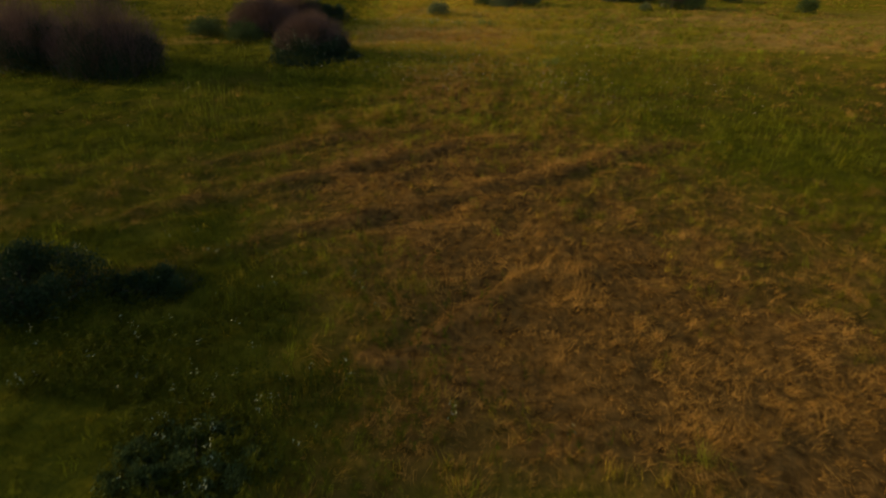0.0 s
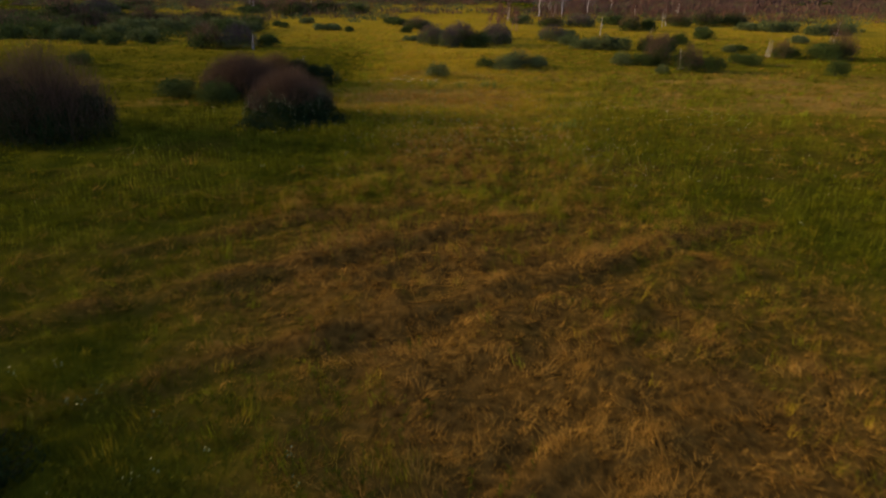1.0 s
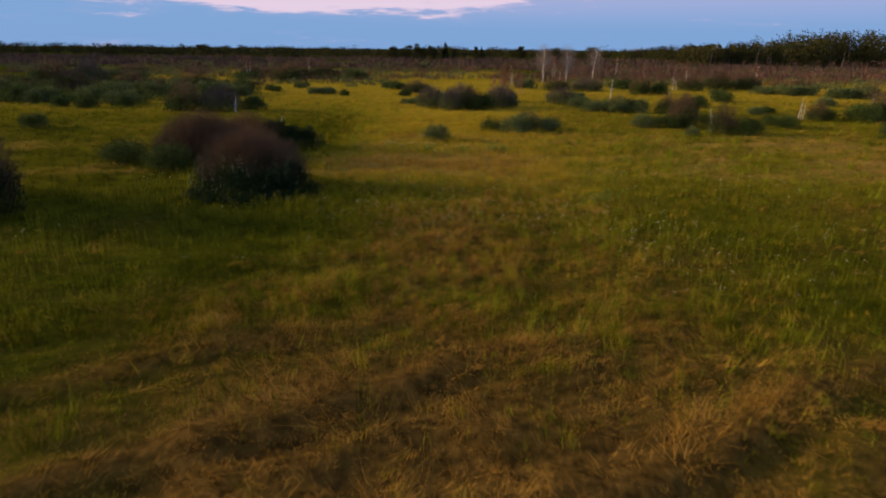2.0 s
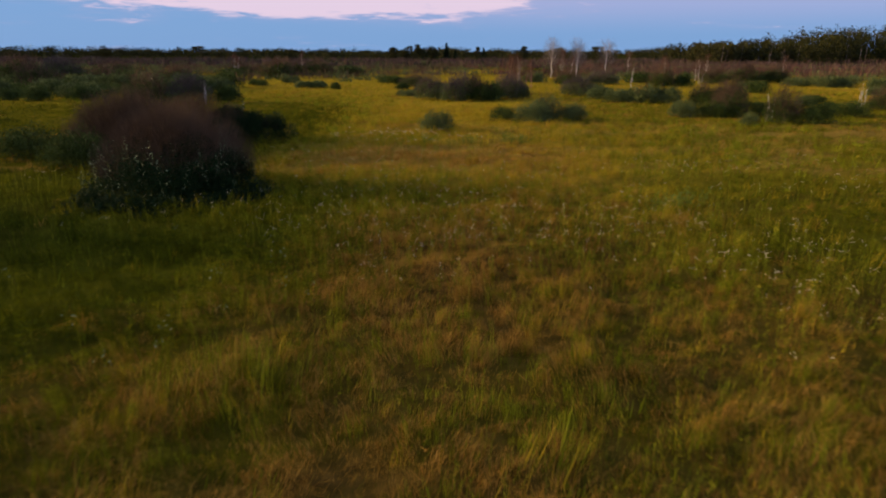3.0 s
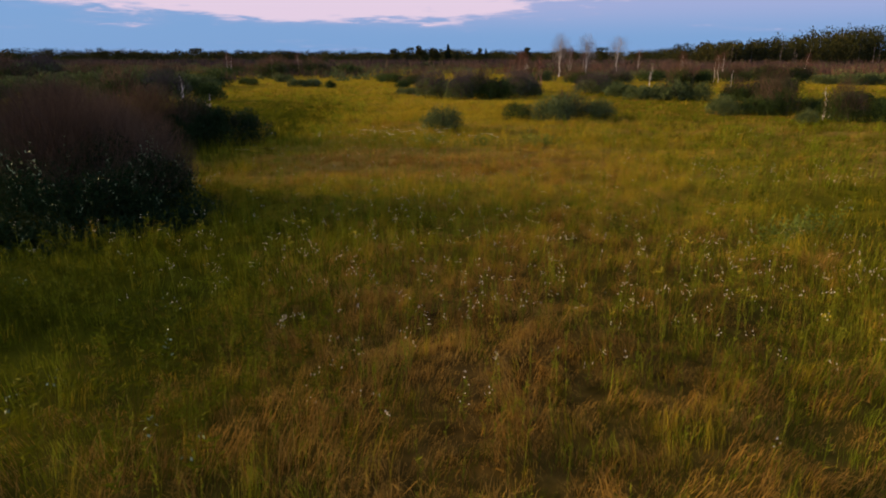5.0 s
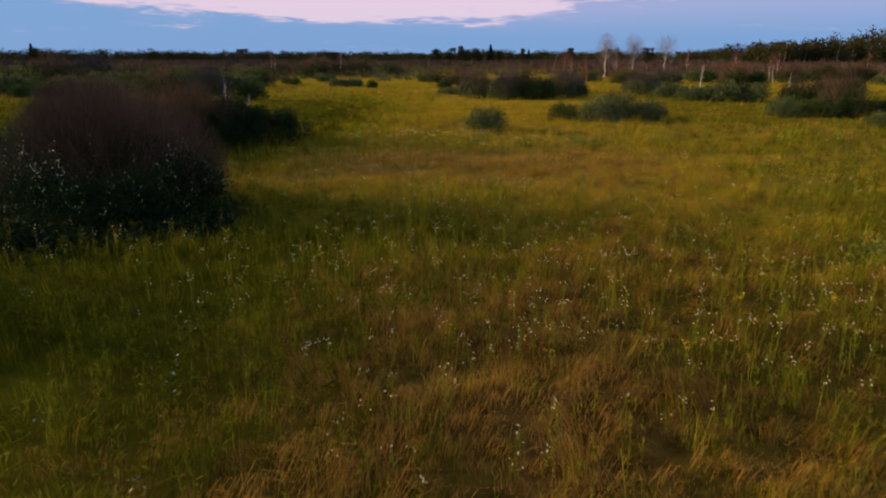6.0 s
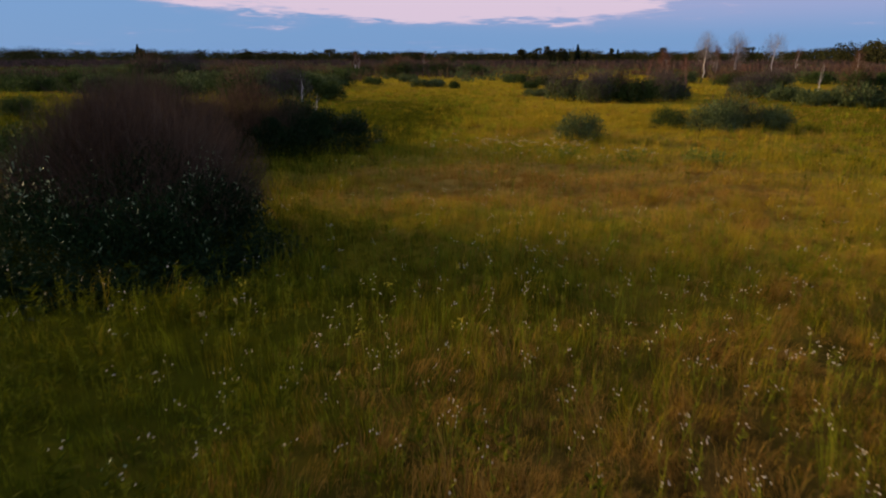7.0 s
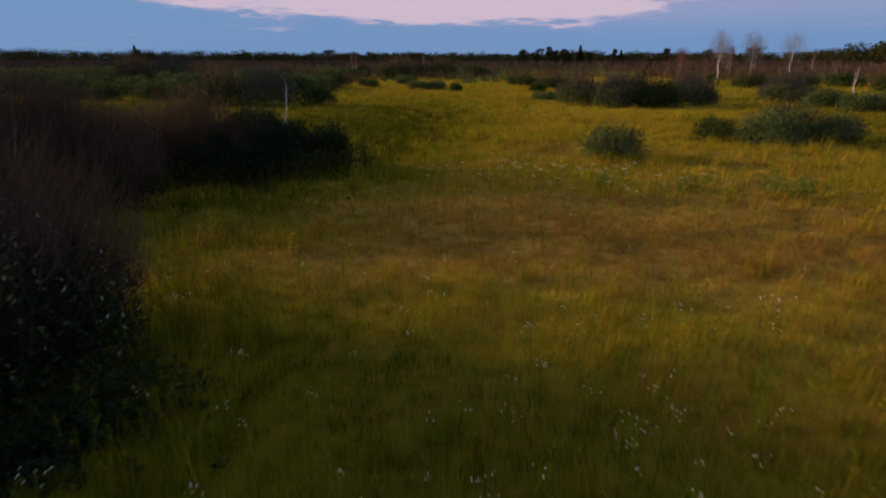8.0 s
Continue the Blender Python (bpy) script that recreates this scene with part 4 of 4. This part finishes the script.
# ---- birches ----
def birch(name, h, seed, trunks=1, crown=True, lean=0.0, spread=0.25, radius=0.06, twig_mat=TWIG_RED, fork=0.32, bark=BIRCH, oval=False):
    """White trunks that fork into rising limbs, under a fan of fine twigs."""
    r = np.random.default_rng(seed)
    root = new(name)
    for k in range(trunks):
        g, tw = Geo(), Geo()
        hk = h * r.uniform(0.75, 1.0) if k else h
        dx, dy = r.normal(0, spread), r.normal(0, spread)
        lx, ly = lean + r.normal(0, 0.06 * h), r.normal(0, 0.04 * h)
        steps = np.linspace(0, 1, 7)
        P = np.array([(dx + lx * t * t + r.normal(0, 0.014 * h) * (0 < t < 1), dy + ly * t * t, -0.1 + (hk + 0.1) * t * 0.9) for t in steps])
        tube(g, P, [radius * (1.1 - 1.0 * t) for t in steps], 7)
        for _ in range(18 if crown else 6):
            t = r.uniform(fork, 0.97)
            i = min(int(t * 6), 5)
            p0 = P[i] + (P[i + 1] - P[i]) * (t * 6 - i)
            q = r.uniform(0, 2 * math.pi)
            ln = hk * r.uniform(0.14, 0.26) * (1.35 - t)
            out_way = np.array([math.cos(q), math.sin(q), 0.0])
            p1 = p0 + out_way * ln * r.uniform(0.45, 0.9) + np.array([0, 0, ln * 0.8])
            pm = (p0 + p1) / 2 + out_way * 0.1 * ln
            tube(g, [p0, pm, p1], [radius * 0.4 * (1.15 - t), radius * 0.28 * (1.15 - t), radius * 0.05], 4)
            if crown:
                m = int((1.2 if oval else 8) * hk)
                a = p0 + (p1 - p0) * r.uniform(0.2, 1.05, (m, 1)) + r.normal(size=(m, 3)) * 0.035 * hk
                b = a + unit(out_way * 0.5 + r.normal(size=(m, 3)) * 0.55 + np.array([0, 0, 0.8])) * hk * r.uniform(0.05, 0.15, (m, 1))
                sticks(tw, a, b, 0.007 * hk / 9, 0.003 * hk / 9)
        if oval:
            m = 1150
            way = unit(r.normal(size=(m, 3)))
            a = P[4] + np.array([0, 0, 0.02 * hk]) + way * (r.random((m, 1)) ** 0.5) * np.array([0.25, 0.25, 0.33]) * hk
            sticks(tw, a, a + unit(way * 0.5 + r.normal(size=(m, 3)) * 0.5 + np.array([0, 0, 0.6])) * hk * r.uniform(0.05, 0.12, (m, 1)), 0.0055, 0.003)
        part("trunk", g, bark, root)
        if crown:
            tagged(part("twig_haze", tw, twig_mat, root, "fine leafless twigs"), kind="stuff")
    return root


GROUP = "bare birches among the scrub"
for x, y, h, seed in ((22.6, 166.0, 8.5, 1), (27.9, 166.0, 8.5, 2), (33.1, 164.0, 8.2, 3)):
    put(tagged(birch("birch_tree", h, seed, 1 + (seed < 3), radius=0.1, twig_mat=TWIG_PALE, fork=0.42, oval=True), "leafless white-barked birch above brown scrub", "tree", GROUP), x, y)
for x, y, h, seed, k in ((28.5, 99.0, 3.0, 7, 1), (25.0, 75.3, 2.3, 9, 3), (39.9, 88.4, 2.8, 11, 3), (-13.0, 67.2, 2.5, 13, 2), (27.7, 180.0, 6.0, 15, 2), (45.2, 190.0, 5.6, 17, 1), (47.9, 88.5, 4.6, 19, 1),
                         (-23.5, 90.0, 2.6, 23, 2), (53.0, 160.0, 5.0, 25, 2), (63.0, 150.0, 4.6, 27, 1), (14.0, 150.0, 5.0, 29, 2), (22.0, 140.0, 4.4, 31, 1), (-34.0, 160.0, 4.4, 33, 2), (26.2, 116.0, 3.4, 35, 2), (43.0, 138.0, 4.6, 37, 2), (36.0, 134.0, 4.8, 39, 3), (-46.0, 172.0, 5.0, 41, 2), (-33.0, 178.0, 5.2, 43, 1)):
    put(tagged(birch("birch_sapling", h, seed, k, h > 3.5, 0.25 if k == 1 else 0.0, 0.38, 0.022 + 0.00014 * y), "thin dead birch stems standing in bushes", "tree", GROUP), x, y)


put(tagged(birch("birch_sapling", 4.9, 5, 5, True, 0.0, 0.6, 0.05, bark=RED_BARK), "clump of thin reddish birch stems in grey bushes", "tree", GROUP), 10.1, 121.5)
put(tagged(birch("birch_sapling", 4.2, 6, 3, True, 0.2, 0.4, 0.045, bark=RED_BARK), "clump of thin reddish birch stems in grey bushes", "tree", GROUP), 12.6, 123.0)


# ---- brown scrub of the middle distance ----
def clearing(x, y):
    """Strips of open yellow grass left between the belts."""
    return ((np.abs(x - 2) < 13) & (y < 172)) | ((np.abs(x + 62) < 12) & (y > 150) & (y < 176))


def scrub_belt(name, label, n, x0, x1, y0, y1, h, mat, seed, thin=0.05, each=26, cut=0.45, wide=2.0):
    r = np.random.default_rng(seed)
    x, y = r.uniform(x0, x1, n), r.uniform(y0, y1, n)
    keep = (patchy(x, y, 34.0) > cut) & ~clearing(x, y)
    x, y = x[keep], y[keep]
    size = h * r.uniform(0.4, 1.25, len(x))
    rep = lambda q: np.repeat(q, each)
    ang, rad = r.uniform(0, 2 * math.pi, len(x) * each), np.sqrt(r.random(len(x) * each))
    hh = rep(size) * (1 - 0.4 * rad**2) * r.uniform(0.5, 1.0, len(rad))
    ax, ay = rep(x) + np.cos(ang) * rad * rep(size) * wide * 0.5, rep(y) + np.sin(ang) * rad * rep(size) * wide * 0.5
    a = np.stack([ax, ay, np.zeros(len(ax))], 1)
    b = np.stack([ax + np.cos(ang) * rad * hh * 0.25, ay + np.sin(ang) * rad * hh * 0.25, hh], 1)
    g = Geo()
    sprays(g, (a + b) / 2, b - a, np.linalg.norm(b - a, axis=1), thin * 2.2 * r.uniform(0.6, 1.4, len(ax)))
    return tagged(part(name, g, mat, None, label), "", "scrub", kind="stuff")


def leaf_belt(name, label, n, x0, x1, y0, y1, h, mat, seed, each=60, leaf=0.35, cut=0.5):
    r = np.random.default_rng(seed)
    x, y = r.uniform(x0, x1, n), r.uniform(y0, y1, n)
    keep = (patchy(x, y, 34.0) > cut) & ~clearing(x, y)
    x, y = x[keep], y[keep]
    size = h * r.uniform(0.5, 1.1, len(x))
    rep = lambda q: np.repeat(q, each)
    way = unit(r.normal(size=(len(x) * each, 3)))
    way[:, 2] = np.abs(way[:, 2])
    rad = r.random(len(way)) ** 0.4
    p = np.stack([rep(x), rep(y), np.zeros(len(way))], 1) + way * (rad * rep(size))[:, None] * np.array([1.2, 1.2, 0.95])
    g = Geo()
    sprays(g, p, way + np.array([0, 0, 0.8]), leaf * r.uniform(0.6, 1.4, len(way)), leaf * 0.5)
    return tagged(part(name, g, mat, None, label), "", "scrub", kind="stuff")


scrub_belt("brown_scrub", "brown leafless birch and willow scrub in belts", 1500, -170, 190, 150, 300, 2.3, TWIG, 61, 0.05, 44, 0.44, 2.8)
scrub_belt("far_scrub", "far belts of brown leafless scrub", 3600, -420, 460, 235, 480, 3.0, TWIG_FAR, 62, 0.15, 19, 0.30, 3.0)
scrub_belt("birch_scrub", "dense purple-brown birch scrub before the forest", 1500, 24, 260, 178, 288, 2.2, TWIG_FAR, 68, 0.06, 60, 0.40, 3.4)
scrub_belt("reddish_scrub", "reddish brown birch scrub", 300, 8, 130, 150, 240, 2.8, TWIG_RED, 63, 0.035, 34, 0.40)
leaf_belt("green_scrub", "dark green willow scrub among the brown belts", 1900, -170, 190, 140, 330, 1.8, LEAF_GREY, 64, 54, 0.40, 0.36)
leaf_belt("far_green_scrub", "far dark green scrub in the brown belts", 900, -400, 440, 240, 470, 2.6, LEAF_DARK, 66, 60, 0.6, 0.50)
leaf_belt("west_thicket", "dark green willow thicket west of the meadow", 430, -105, -36, 98, 150, 1.8, LEAF_MID, 65, 130, 0.27, 0.18)
scrub_belt("west_scrub", "brown leafless scrub above the willow thicket", 330, -120, -34, 118, 172, 2.2, TWIG, 67, 0.04, 44, 0.30, 2.6)


# ---- far woods ----
def woods(name, label, n, place, height, mat, seed, each=110, leaf=1.1, fat=1.0):
    """Many far trees: trunks and crowns of small clumps."""
    r = np.random.default_rng(seed)
    u = r.random(n)
    x, y = place(u, r)
    h = height(u, r)
    rep = lambda q: np.repeat(q, each)
    way = unit(r.normal(size=(n * each, 3)))
    rad = r.random(n * each) ** 0.4
    wide = rep(h * r.uniform(0.18, 0.36, n)) * fat
    p = np.stack([rep(x), rep(y), rep(h * 0.56)], 1) + way * rad[:, None] * np.stack([wide, wide, rep(h) * 0.44], 1)
    g = Geo()
    sprays(g, p, way + r.normal(size=way.shape) * 0.7, leaf * r.uniform(0.5, 1.4, n * each), leaf * 0.9)
    base = np.stack([x, y, np.zeros(n)], 1)
    sticks(g, base, base + np.stack([np.zeros(n), np.zeros(n), h * 0.7], 1), 0.16, 0.06)
    return tagged(part(name, g, mat, None, label), "", "woods", kind="stuff")


woods("birch_forest", "tall dark birch forest along the meadow's far side", 420, lambda u, r: (104 + 260 * u + r.normal(0, 4, len(u)), 292 + 45 * r.random(len(u)) - 20 * u),
      lambda u, r: np.interp(104 + 260 * u, (104, 135, 150, 156, 200), (9.5, 11.4, 12.0, 15.8, 17.0)) * r.uniform(0.84, 1.04, len(u)), LEAF_WOODS, 71, 220, 0.7, 1.15)
woods("far_woods", "low dark line of woods on the horizon", 1500, lambda u, r: (-700 + 1400 * u, 480 + 110 * r.random(len(u))), lambda u, r: np.interp(-700 + 1400 * u, (-600, -480, -400, -310, -200, -60, 0, 40, 120, 220, 600), (14.5, 13.0, 11.2, 9.4, 8.6, 7.6, 8.8, 8.2, 9.0, 10.5, 9.0)) * (0.62 + 0.55 * patchy(-700 + 1400 * u, 0 * u, 16.0)) * r.uniform(0.72, 1.06, len(u)) + (r.random(len(u)) < 0.02) * r.uniform(1.0, 3.0, len(u)), LEAF_WOODS, 72, 100, 0.95, 2.5)

r = np.random.default_rng(75)
foot = np.stack([r.uniform(108, 240, 34), 287 + r.uniform(-5, 8, 34), np.zeros(34)], 1)
g = Geo()
sticks(g, foot, foot + np.stack([r.normal(0, 0.3, 34), np.zeros(34), r.uniform(4, 9, 34)], 1), 0.07, 0.04)
tagged(part("forest_trunks", g, TWIG_PALE, None, "pale birch trunks at the dark forest's edge"), "", "woods", kind="stuff")


def spruce(h, seed):
    """A dark conifer with drooping whorls."""
    r = np.random.default_rng(seed)
    root = new("spruce_tree")
    g, n = Geo(), Geo()
    tube(g, [(0, 0, -0.1), (0.05, 0, h * 0.5), (0, 0, h)], (0.02 * h, 0.012 * h, 0.003 * h), 6)
    m = 900
    z = h * r.uniform(0.12, 1.0, m)
    q, rad = r.uniform(0, 2 * math.pi, m), (1.02 - z / h) * h * 0.40 * np.sqrt(r.random(m)) * (0.75 + 0.35 * np.sin(z * 9 / h * 2 * math.pi))
    p = np.stack([np.cos(q) * rad, np.sin(q) * rad, z - 0.15 * rad], 1)
    sprays(n, p, np.stack([np.cos(q), np.sin(q), np.full(m, -0.25)], 1), 0.10 * h, 0.045 * h)
    part("trunk", g, BARK, root)
    part("crown", n, LEAF_SPRUCE, root)
    return root


for x, y, h, seed in ((1.0, 430.0, 10.5, 1), (-6.0, 436.0, 7.5, 2), (-13.0, 440.0, 8.0, 3), (6.5, 440.0, 7.0, 4), (24.0, 436.0, 8.0, 5), (-300.0, 450.0, 12.0, 6)):
    put(tagged(spruce(h, seed), "dark spruce standing above the horizon woods", "tree", "spruces on the horizon"), x, y)


def far_tree(h, seed, wide):
    """A lone broadleaf tree, its crown of many clumps with an uneven outline."""
    r = np.random.default_rng(seed)
    root = new("broadleaf_tree")
    g, n = Geo(), Geo()
    tube(g, [(0, 0, -0.1), (0.1, 0, h * 0.35), (0, 0.1, h * 0.8)], (0.018 * h, 0.013 * h, 0.004 * h), 6)
    for _ in range(9):
        q, t = r.uniform(0, 2 * math.pi), r.uniform(0.3, 0.75)
        tube(g, [(0, 0, h * t), (math.cos(q) * 0.3 * wide, math.sin(q) * 0.3 * wide, h * (t + 0.16))], (0.006 * h, 0.002 * h), 4)
    for _ in range(22):
        q, p, t = r.uniform(0, 2 * math.pi), math.sqrt(r.random()), r.uniform(0.1, 0.88)
        fall = math.sqrt(max(0.05, 1 - ((t - 0.35) / 0.57) ** 2))
        c = np.array([math.cos(q) * p * 0.38 * wide * fall, math.sin(q) * p * 0.38 * wide * fall, h * t])
        way = unit(r.normal(size=(90, 3)))
        sprays(n, c + way * r.random((90, 1)) ** 0.4 * np.array([0.2 * wide, 0.2 * wide, 0.1 * h]), way + np.array([0, 0, 0.4]), 0.06 * h * r.uniform(0.6, 1.4, 90), 0.04 * h)
    part("trunk", g, BARK, root)
    part("crown", n, LEAF_WOODS, root)
    return root


for x, y, h, w, seed in ((-31.0, 425.0, 9.6, 6.5, 1), (-23.0, 432.0, 10.4, 8.0, 2), (-15.5, 425.0, 11.2, 7.0, 3), (-7.5, 430.0, 10.2, 8.0, 4), (19.5, 425.0, 10.0, 4.0, 5), (48.0, 430.0, 10.2, 6.0, 6), (-96.0, 440.0, 9.4, 8.0, 7),
                         (-150.0, 430.0, 9.8, 11.0, 8), (-205.0, 425.0, 9.8, 9.0, 9), (-276.0, 420.0, 10.8, 9.0, 10), (128.0, 360.0, 11.4, 9.0, 11), (139.0, 362.0, 12.4, 8.0, 12), (86.0, 400.0, 10.4, 9.0, 13), (68.0, 420.0, 9.6, 7.0, 14)):
    put(tagged(far_tree(h * 0.9, seed, w * 1.25), "broadleaf tree rising above the horizon woods", "tree", "lone trees on the horizon"), x, y)
